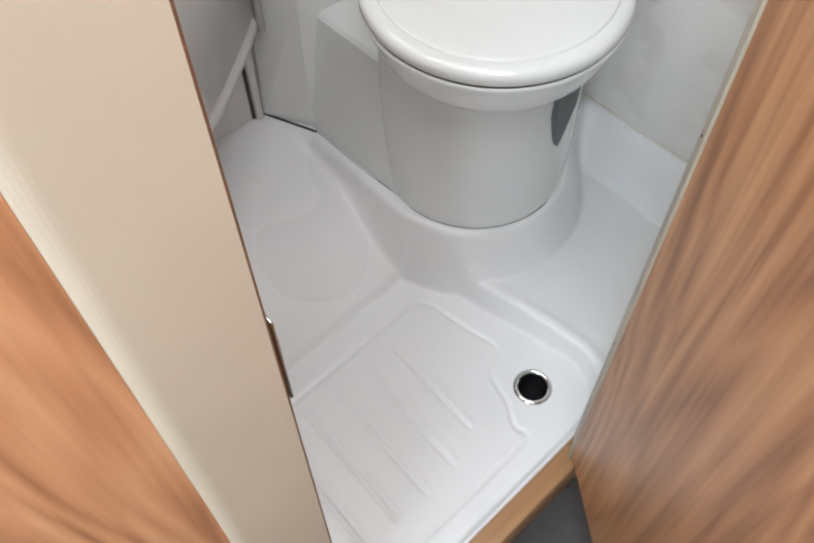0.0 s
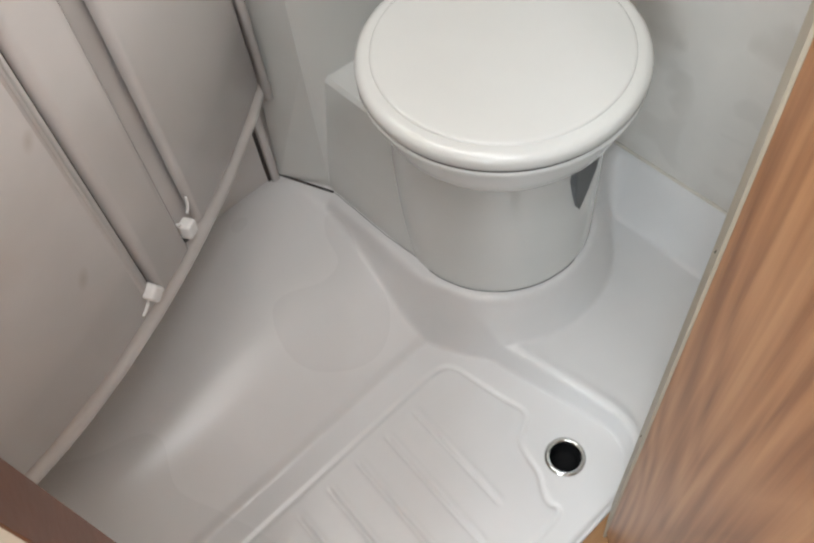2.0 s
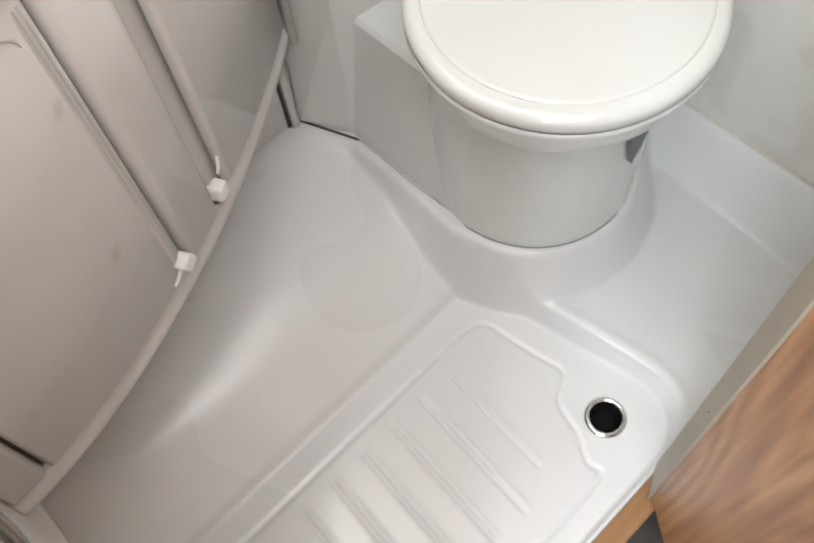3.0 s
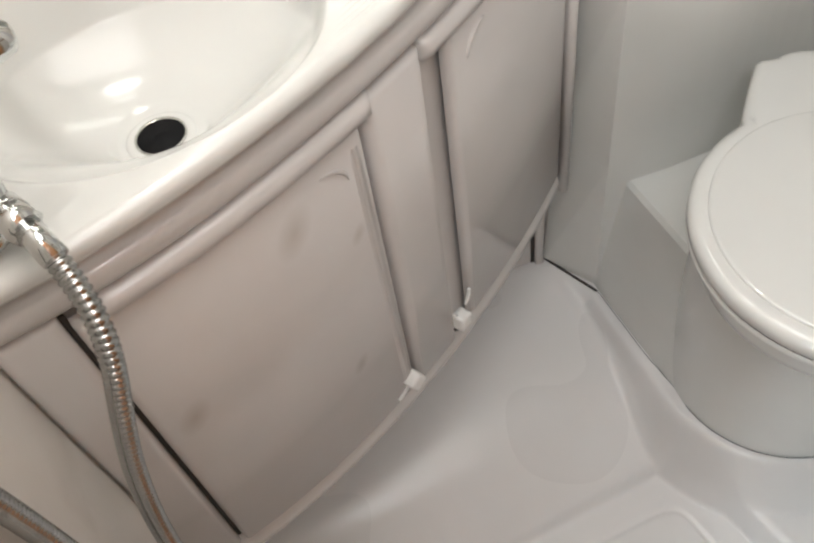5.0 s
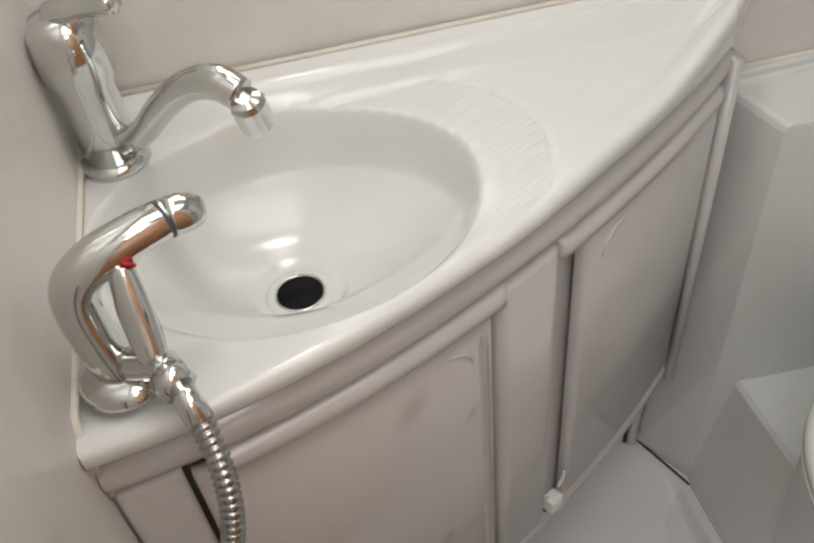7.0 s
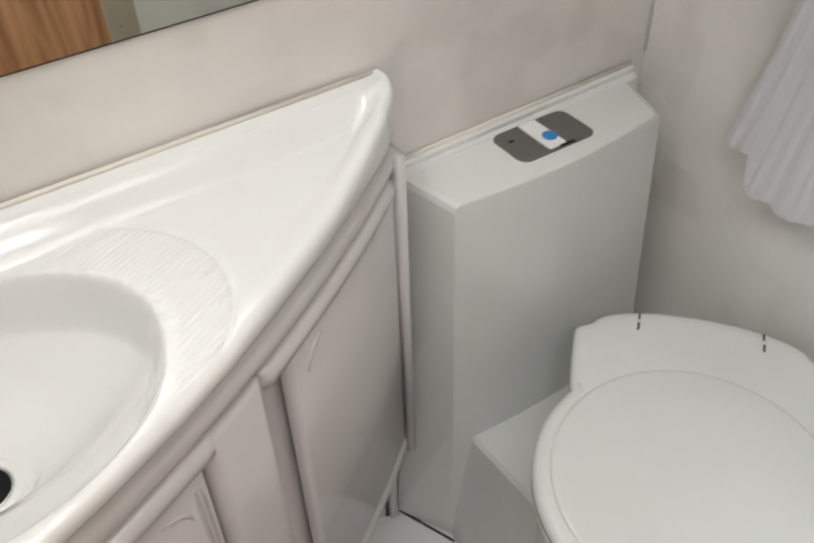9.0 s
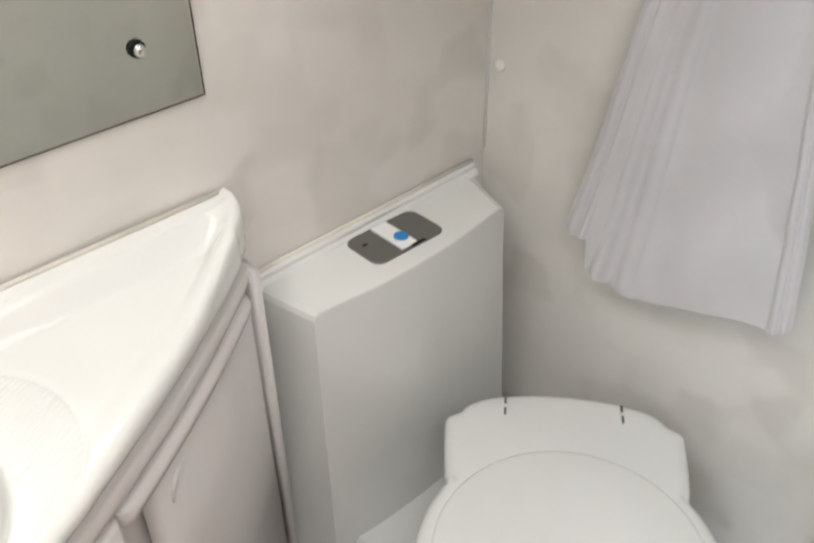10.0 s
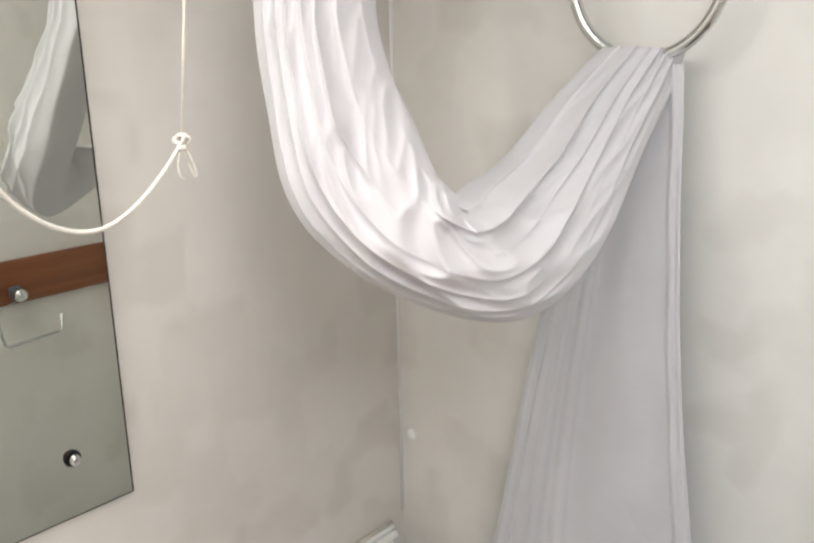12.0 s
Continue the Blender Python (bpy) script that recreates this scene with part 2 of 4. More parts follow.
def turned(name, profile, mat, m=Matrix(), sides=32, cap=True):
    """A turned body from (radius, height) pairs."""
    a = np.linspace(0, 2 * math.pi, sides, endpoint=False)
    rings = [np.stack([r * np.cos(a), r * np.sin(a), np.full(sides, h)], 1) for r, h in profile]
    me = loft(name, rings, mat, cap=(cap, cap))
    me.transform(m)
    return me


def rounded_rect(cx, cy, w, h, r, n=6):
    pts = []
    for sx, sy, a0 in ((1, 1, 0), (-1, 1, 90), (-1, -1, 180), (1, -1, 270)):
        for k in range(n + 1):
            a = radians(a0 + 90 * k / n)
            pts.append((cx + sx * (w / 2 - r) + r * math.cos(a), cy + sy * (h / 2 - r) + r * math.sin(a)))
    return pts


def plate(name, outline, z0, z1, mat, bevel=0.0015):
    """A flat plate with softened top edge from a counter-clockwise outline."""
    o = np.array(outline)
    c = o.mean(0)
    shrink = lambda k: c + (o - c) * (1 - k / np.maximum(np.linalg.norm(o - c, axis=1), 1e-6))[:, None]  # noqa: E731
    rings = [np.c_[o, np.full(len(o), z0)], np.c_[o, np.full(len(o), z1 - bevel)], np.c_[shrink(bevel), np.full(len(o), z1)]]
    return loft(name, rings, mat, smooth=False)


# ---- the shell of the washroom ----
ROOF = 1.96
FRONT = -0.785


def wall(name, lo, hi, mat, label, bevel=0.0):
    ob = part(name, box_mesh(name, lo, hi, mat, bevel))
    return tagged(ob, label, "wall", kind="structure")


wall("wall_north", (-1.17, 0.0, 0.0), (0.04, 0.03, ROOF), WALL, "off-white cloudy-printed wallboard behind basin and toilet")
wall("wall_east", (0.0, FRONT, 0.0), (0.03, 0.0, ROOF), WALL, "off-white cloudy-printed wallboard beside the toilet")
wall("wall_west_low", (-1.170, -0.768, 0.0), (-1.125, 0.0, 0.40), WALL, "off-white wallboard low down under the basin")
wall("wall_west", (-1.125, -0.768, 0.36), (-1.080, 0.0, ROOF), WALL, "off-white wallboard at the tap end of the basin")
wall("wall_south", (-0.45, FRONT - 0.032, 0.0), (0.04, FRONT, ROOF), WALL, "off-white wallboard beside the doorway")
tagged(part("ceiling", box_mesh("ceiling", (-2.2, -2.3, ROOF), (0.6, 0.04, ROOF + 0.03), CEIL)), "plain white caravan ceiling", "ceiling", kind="structure")
tagged(part("floor", box_mesh("floor", (-2.2, -2.3, -0.03), (0.6, 0.04, 0.0), FLOOR)), "dark grey vinyl corridor floor", "floor", kind="structure")


# ---- shower tray: one moulding with a sunk ribbed floor, steps and coves ----
DRAIN = (-0.441, -0.685)


def polygon_distance(px, py, poly):
    """Signed distance to a polygon, negative inside."""
    d = np.full(px.shape, 1e9)
    inside = np.zeros(px.shape, bool)
    for (ax, ay), (bx, by) in zip(poly, poly[1:] + poly[:1]):
        ex, ey = bx - ax, by - ay
        t = np.clip(((px - ax) * ex + (py - ay) * ey) / (ex * ex + ey * ey), 0, 1)
        d = np.minimum(d, np.hypot(px - ax - t * ex, py - ay - t * ey))
        cross = ((ay > py) != (by > py)) & (px < (bx - ax) * (py - ay) / ((by - ay) or 1e-9) + ax)
        inside ^= cross
    return np.where(inside, -d, d)


def toilet_distance(x, y):
    """Signed distance to the outline on which the toilet stands."""
    boxy = polygon_distance(x, y, [(-0.45, 0.02), (-0.447, -0.006), (-0.403, -0.112), (-0.402, -0.25), (-0.396, -0.345), (-0.24, -0.40), (0.05, -0.40), (0.05, 0.02)])
    disc = np.hypot(x + 0.242, y + 0.346) - 0.160
    return -0.014 * np.logaddexp(-boxy / 0.014, -disc / 0.014)


def tray_height(x, y):
    arc = [(-0.434 + 0.066 * math.cos(a), -0.702 + 0.066 * math.sin(a)) for a in np.linspace(radians(10), radians(-90), 12)]
    sunk = polygon_distance(x, y, [(-1.3, -0.400), (-0.436, -0.393), (-0.427, -0.400)] + arc + [(-1.3, -0.768)]) - 0.010
    right = 0.128 - 0.018 * smoothstep(-0.55, -0.78, y)
    back = 0.178 + 0.20 * (y + 0.26) - 0.52 * 0.018 * np.logaddexp(0, -(y + 0.26) / 0.018)
    back = 0.0015 * np.logaddexp(back / 0.0015, 0.088 / 0.0015)
    side = smoothstep(-0.455, -0.385, x)
    outer = back * (1 - side) + right * side
    outer = np.where(y < -0.70, 0.102 + (right - 0.102) * smoothstep(-0.46, -0.38, x), outer)
    z = 0.080 + (outer - 0.080) * smoothstep(-0.002, 0.013, sunk)
    z = z + 0.0026 * np.exp(-((sunk - 0.024) / 0.008) ** 2) * side
    dt = toilet_distance(x, y)
    z = z + (0.219 - z) * (1 - smoothstep(0.004, 0.052, dt))
    z = z + 0.0060 * np.exp(-((dt - 0.017) / 0.007) ** 2) * smoothstep(-0.33, -0.37, x) * smoothstep(-0.10, -0.15, y)
    z = z + (0.235 - z) * (1 - smoothstep(0.0, 0.062, -x))
    z = z + (0.222 - z) * (1 - smoothstep(0.0, 0.03, -y))
    # raised panel with a pressed outline and cross grooves
    outline = [(-1.06, -0.436), (-0.95, -0.4355), (-0.56, -0.4325), (-0.478, -0.432), (-0.452, -0.448), (-0.447, -0.49), (-0.437, -0.555), (-0.426, -0.592), (-0.450, -0.606), (-0.474, -0.617),
               (-0.484, -0.645), (-0.490, -0.675), (-0.508, -0.698), (-0.517, -0.716), (-0.506, -0.734), (-0.545, -0.740), (-0.70, -0.739), (-1.06, -0.738)]
    for _ in range(2):
        outline = [tuple(np.array(a) * w + np.array(c) * (1 - w)) for a, c in zip(outline, outline[1:] + outline[:1]) for w in (0.75, 0.25)]
    panel = polygon_distance(x, y, outline)
    z = z - 0.0030 * np.exp(-(panel / 0.0042) ** 2)
    z = z + 0.0012 * smoothstep(0.004, -0.006, panel)
    for k in range(9):
        gx = -0.556 - 0.0615 * k
        along = smoothstep(-0.455, -0.470, y) * smoothstep(-0.700, -0.680, y)
        if k == 0:
            along = along * smoothstep(-0.67, -0.655, y)
        line = x - gx - 0.06 * (y + 0.45)
        z = z - 0.0032 * np.exp(-(line / 0.0034) ** 2) * along
        z = z + 0.0014 * np.exp(-((line - 0.008) / 0.005) ** 2) * along
    hole = np.hypot(x - DRAIN[0], y - DRAIN[1])
    z = z - 0.045 * smoothstep(0.027, 0.0235, hole)
    return z


def build_tray():
    xs = np.linspace(-1.125, 0.0, 376)
    ys = np.linspace(FRONT, 0.0, 262)
    gx, gy = np.meshgrid(xs, ys)
    gz = tray_height(gx, gy)
    verts = np.stack([gx.ravel(), gy.ravel(), gz.ravel()], 1)
    w = len(xs)
    faces = [(r * w + c, r * w + c + 1, (r + 1) * w + c + 1, (r + 1) * w + c) for r in range(len(ys) - 1) for c in range(w - 1)]
    base = len(verts)
    lip = np.stack([xs, np.full(w, FRONT - 0.004), gz[0] - 0.003], 1)
    low = np.stack([xs, np.full(w, FRONT - 0.004), gz[0] - 0.02], 1)
    verts = np.concatenate([verts, lip, low])
    for c in range(w - 1):
        faces.append((base + c, base + c + 1, c + 1, c))
        faces.append((base + w + c, base + w + c + 1, base + c + 1, base + c))
    tray = thing("shower_tray", "white moulded shower tray with sunk ribbed floor", "shower tray")
    part("moulding", mesh_from("tray_moulding", verts, faces, TRAY), tray)
    ring = turned("drain_ring", [(0.0235, -0.012), (0.0245, 0.001), (0.0275, 0.0028), (0.0305, 0.0022), (0.0325, 0.0)], CHROME, cap=False)
    part("drain_ring", ring, tray, "polished chrome drain ring", pose(*DRAIN, 0.0805))
    part("drain_cup", turned("drain_cup", [(0.0, -0.04), (0.022, -0.04), (0.0236, -0.030), (0.0236, -0.004)], DARK, cap=False), tray, "black open drain hole", pose(*DRAIN, 0.0805))
    return tray


build_tray()


tray_seal = part("tray_sealant", tube("tray_sealant", [(-0.002, -0.782, 0.2365), (-0.002, -0.25, 0.2365)], 0.0028, SEALANT, 6))
tagged(tray_seal, "pale sealant bead where the tray meets the wall", "sealant", kind="structure")


# ---- toilet ----
def build_toilet():
    toilet = thing("cassette_toilet", "white plastic cassette toilet, lid closed, on moulded plinth", "toilet")
    d = Vector((-0.78, -0.626, 0)).normalized()
    e = Vector((-d.y, d.x, 0))
    cx, cy = -0.306, -0.412

    def lid_outline(grow, n=96):
        """Round front, squared hinge block behind with a bowed back."""
        half = [(0.175 * math.cos(a), 0.175 * math.sin(a)) for a in np.linspace(0, radians(123), 26)]
        half += [(-0.1005, 0.1460), (-0.107, 0.1482), (-0.125, 0.1505), (-0.160, 0.1535), (-0.200, 0.1560), (-0.2075, 0.1535), (-0.2125, 0.1465)]
        half += [(-0.2115 - 0.050 * math.sin(t) ** 0.9, 0.137 * math.cos(t)) for t in np.linspace(0.12, math.pi / 2, 14)]
        half = np.array(half)
        full = np.concatenate([half, (half * (1, -1))[-2:0:-1]])
        nxt, prv = np.roll(full, -1, 0), np.roll(full, 1, 0)
        t = nxt - prv
        nrm = np.stack([t[:, 1], -t[:, 0]], 1) / np.linalg.norm(t, axis=1)[:, None]
        if grow < -0.012:
            full = full * (1 + grow / 0.20)
        else:
            full = full + nrm * grow
        return np.array([(cx + d.x * u + e.x * v, cy + d.y * u + e.y * v) for u, v in full])

    def ring(grow, z):
        o = lid_outline(grow)
        return np.c_[o, np.full(len(o), z)]

    zt = 0.664
    lid = [ring(-0.009, 0.6418), ring(-0.0005, 0.6422), ring(0.0018, 0.6442), ring(0.002, 0.653), ring(0.0005, 0.6575), ring(-0.0035, 0.6612), ring(-0.009, 0.6632), ring(-0.0165, 0.6638),
           ring(-0.026, 0.6640), ring(-0.09, zt), ring(-0.14, zt)]
    part("lid", loft("lid", lid, TOILET), toilet, "closed flat white lid with a raised disc")
    part("lid_disc", turned("lid_disc", [(0.1575, 0.6625), (0.1572, 0.6648), (0.1558, 0.6661), (0.152, 0.6668), (0.10, 0.6672), (0.0, 0.6674)], TOILET, Matrix.Translation((cx, cy, 0)), 96), toilet, "slightly raised disc on the lid")
    # dark band filling the lid gap: the seam's shade put into colour
    seam_shade = [ring(-0.010, 0.635), ring(-0.0014, 0.6372), ring(-0.0014, 0.6426)]
    part("seam_shade", loft("seam_shade", seam_shade, SHADOWGAP), toilet, "dark band standing in for shade in the lid seam")
    rim = [ring(-0.058, 0.552), ring(-0.042, 0.563), ring(-0.030, 0.573), ring(-0.020, 0.586), ring(-0.0115, 0.602), ring(-0.005, 0.618), ring(-0.0010, 0.629), ring(0.0012, 0.6345), ring(0.0009, 0.6368), ring(-0.0006, 0.6380), ring(-0.010, 0.6384)]
    part("rim", loft("rim", rim, TOILET), toilet, "rounded white bowl rim")
    for v in (-0.078, 0.078):
        p = Vector((cx, cy, 0)) + d * -0.231 + e * v
        m = Matrix.Translation((p.x, p.y, 0.6645)) @ Matrix.Rotation(math.atan2(d.y, d.x), 4, "Z")
        part("hinge_slot", box_mesh("hinge_slot", (-0.016, -0.0016, -0.006), (0.016, 0.0016, 0.0004), BLADE), toilet, "dark hinge slot in the lid", m)
        part("hinge_pin", box_mesh("hinge_pin", (-0.003, -0.0024, -0.004), (0.003, 0.0024, 0.0011), TOILET, 0.0006), toilet, "", m)

    def pedestal_ring(z, flare, k):
        """From the plinth outline to the round bowl rim: k runs 0 to 1."""
        pts = []
        bx, by, br = -0.242, -0.346, 0.160
        for a in np.linspace(0, 2 * math.pi, 96, endpoint=False):
            low = np.array((bx + br * math.cos(a), by + br * math.sin(a)))
            o = np.array((cx + 0.03 + (0.150 + flare) * math.cos(a), cy + 0.024 + (0.150 + flare) * math.sin(a)))
            pts.append(low * (1 - k) + o * k)
        o = np.array(pts)
        return np.c_[o, np.full(len(o), z)]

    bowl = [pedestal_ring(z, fl, k) for z, fl, k in (
        (0.205, 0, 0.0), (0.219, 0, 0.0), (0.25, 0, 0.01), (0.36, 0, 0.05), (0.46, 0, 0.11), (0.51, 0, 0.20), (0.535, 0.0, 0.34), (0.553, 0.0, 0.55), (0.566, -0.01, 0.75))]
    part("bowl", loft("bowl", bowl, TOILET), toilet, "white bowl and round pedestal")
    # square base under the cistern, leaning inwards a little
    lean = []
    for z, x0, r in ((0.212, -0.402, 0.012), (0.30, -0.391, 0.012), (0.450, -0.368, 0.006), (0.4568, -0.362, 0.004)):
        o = [(0.0, -0.09), (x0, -0.09), (x0, -0.15), (x0, -0.25), (x0 + 0.002, -0.330), (x0 + 0.020, -0.365), (-0.25, -0.39), (0.0, -0.39)]
        lean.append(np.array([(px, py, z) for px, py in o]))
    part("base", loft("base", lean, TOILET, smooth=False), toilet, "square white base beside the pedestal")
    blade = [(-0.285, -0.519, 0.51), (-0.237, -0.521, 0.51), (-0.238, -0.519, 0.46), (-0.250, -0.517, 0.41), (-0.261, -0.5165, 0.384), (-0.269, -0.516, 0.41), (-0.279, -0.516, 0.45)]
    blade = [(x + 0.011, y, z) for x, y, z in blade]
    inner = [(x, y + 0.035, z) for x, y, z in blade]
    part("side_blade", loft("side_blade", [np.array(blade), np.array(inner)], BLADE, smooth=False), toilet, "dark grey wedge-shaped slot under the rim")
    part("base_seam", tube("base_seam", [(-0.4035, -0.115, 0.2195), (-0.404, -0.25, 0.2195), (-0.397, -0.345, 0.2195)] +
         [(-0.242 + 0.1608 * math.cos(a), -0.346 + 0.1608 * math.sin(a), 0.2195) for a in np.linspace(radians(182), radians(275), 22)], 0.0006, BLADE, 6), toilet, "thin dark joint round the foot")
    part("corner_joint", tube("corner_joint", [(-0.448, -0.006, 0.221), (-0.4045, -0.114, 0.220)], 0.0022, SHADOWGAP, 8), toilet, "dark open joint under the cistern corner")
    return toilet


def build_cistern():
    c = thing("toilet_cistern", "tall white plastic cistern with grey control panel", "cistern")

    def outline(x_right, x_back, bow=0.014, n=14):
        xs = np.linspace(-0.400, x_right, n)
        f = [(x, -0.100 - bow * math.sin(math.pi * (x + 0.400) / (x_right + 0.400))) for x in xs]
        return np.array([(x_right + 0.034, -0.012), (x_back, -0.012)] + f)

    rings = []
    for z, xr, xb, shr in ((0.212, -0.040, -0.447, 0.0), (0.50, -0.042, -0.430, 0.0), (0.80, -0.066, -0.418, 0.0), (0.882, -0.071, -0.416, 0.0), (0.889, -0.073, -0.416, 0.0015), (0.892, -0.075, -0.416, 0.005)):
        o = outline(xr, xb)
        mid = o.mean(0)
        o = mid + (o - mid) * (1 - shr / 0.1)
        rings.append(np.c_[o, np.full(len(o), z)])
    part("body", loft("cistern_body", rings, TOILET, smooth=False), c)
    panel = part("control_panel", plate("control_panel", rounded_rect(0, 0, 0.116, 0.068, 0.014), 0, 0.003, GREY_PANEL), c, "grey rounded control panel",
                 pose(-0.227, -0.0515, 0.8915, 0, 0, -2))
    part("flush_plate", plate("flush_plate", rounded_rect(-0.002, 0.001, 0.026, 0.062, 0.003), 0.003, 0.0052, WHITE_CLIP), panel, "white flush plate")
    part("flush_button", turned("flush_button", [(0.0095, 0.0045), (0.0095, 0.0068), (0.008, 0.0074), (0.0, 0.0074)], BLUE, Matrix.Translation((0.002, -0.009, 0))), panel, "round blue flush button")
    part("indicator", box_mesh("indicator", (0.0, -0.034, 0.003), (0.022, -0.0295, 0.0042), DARK, 0.0006), panel, "black indicator slot")
    part("level_lamp", box_mesh("level_lamp", (-0.046, 0.008, 0.003), (-0.038, 0.0115, 0.0040), DARK, 0.0005), panel, "small black lamp")
    prof = [(-0.002, 0.880), (-0.019, 0.880), (-0.019, 0.890), (-0.016, 0.894), (-0.011, 0.896), (-0.011, 0.902), (-0.008, 0.905), (-0.002, 0.905)]
    part("back_trim", loft("back_trim", [np.array([(x, y, z) for y, z in prof]) for x in (-0.424, -0.030)], TOILET, smooth=False), c, "stepped white trim against the wall")
    return c


build_toilet()
build_cistern()
seal = part("cistern_sealant", tube("cistern_sealant", [(-0.426, -0.004, 0.906), (-0.028, -0.004, 0.906)], 0.003, SEALANT, 6))
tagged(seal, "thin cream sealant bead above the cistern trim", "sealant", kind="structure")

# ---- vanity unit ----
FX = [-1.092, -1.0, -0.90, -0.80, -0.70, -0.618, -0.54, -0.484, -0.445]
FY = [-0.346, -0.334, -0.303, -0.262, -0.213, -0.160, -0.108, -0.070, -0.034]
COEF = np.polyfit(FX, FY, 4)


def front(x, off=0.0):
    """A point of the bowed front, moved out along its normal."""
    y = np.polyval(COEF, x)
    dy = np.polyval(np.polyder(COEF), x)
    n = np.array((dy, -1.0)) / math.hypot(dy, 1)
    return np.array((x, y)) + n * off


def bowed_panel(name, x0, x1, rows, off, mat, edge=0.004, n=28):
    """A panel on the bowed front: rows are (height, how far it stands out, 0 to 1)."""
    cols = [(x0, 0.0), (x0, 0.6), (x0 + edge, 1.0)] + [(x, 1.0) for x in np.linspace(x0 + edge * 2, x1 - edge * 2, n)] + [(x1 - edge, 1.0), (x1, 0.6), (x1, 0.0)]
    verts = []
    for z, k in rows:
        for x, kc in cols:
            p = front(x, off * min(k, kc))
            verts.append((p[0], p[1], z))
    w = len(cols)
    faces = [(r * w + c, r * w + c + 1, (r + 1) * w + c + 1, (r + 1) * w + c) for r in range(len(rows) - 1) for c in range(w - 1)]
    me = mesh_from(name, verts, faces, mat)
    return me


def panel_rows(z0, z1, e=0.004):
    return [(z0, 0.0), (z0, 0.6), (z0 + e, 1.0), (z1 - e, 1.0), (z1, 0.6), (z1, 0.0)]


def on_front(x, z, off, turn=0.0):
    """A place on the bowed front, facing out, turned about its normal."""
    p = front(x, off)
    slope = math.atan(np.polyval(np.polyder(COEF), x))
    return Matrix.Translation((p[0], p[1], z)) @ Matrix.Rotation(slope, 4, "Z") @ Matrix.Rotation(radians(turn), 4, "Y")


def catch(parent, x, z, turn, slots):
    """White turn-button with a thin bent lever, and a moulded pocket beside it."""
    knob = part("catch", box_mesh("catch", (-0.0105, -0.011, -0.0115), (0.0105, 0.008, 0.0115), WHITE_CLIP, 0.0045, 3), parent, "small white plastic turn catch", on_front(x, z, 0.016, turn))
    for pts in slots:
        q = [on_front(x + dx, z + dz, 0.0145).translation for dx, dz in pts]
        part("catch_lever", tube("catch_lever", q, [0.0019, 0.0023, 0.0019], WHITE_CLIP, 8, smoothing=2), knob, "thin white catch lever").matrix_parent_inverse = knob.matrix_world.inverted()
    return knob


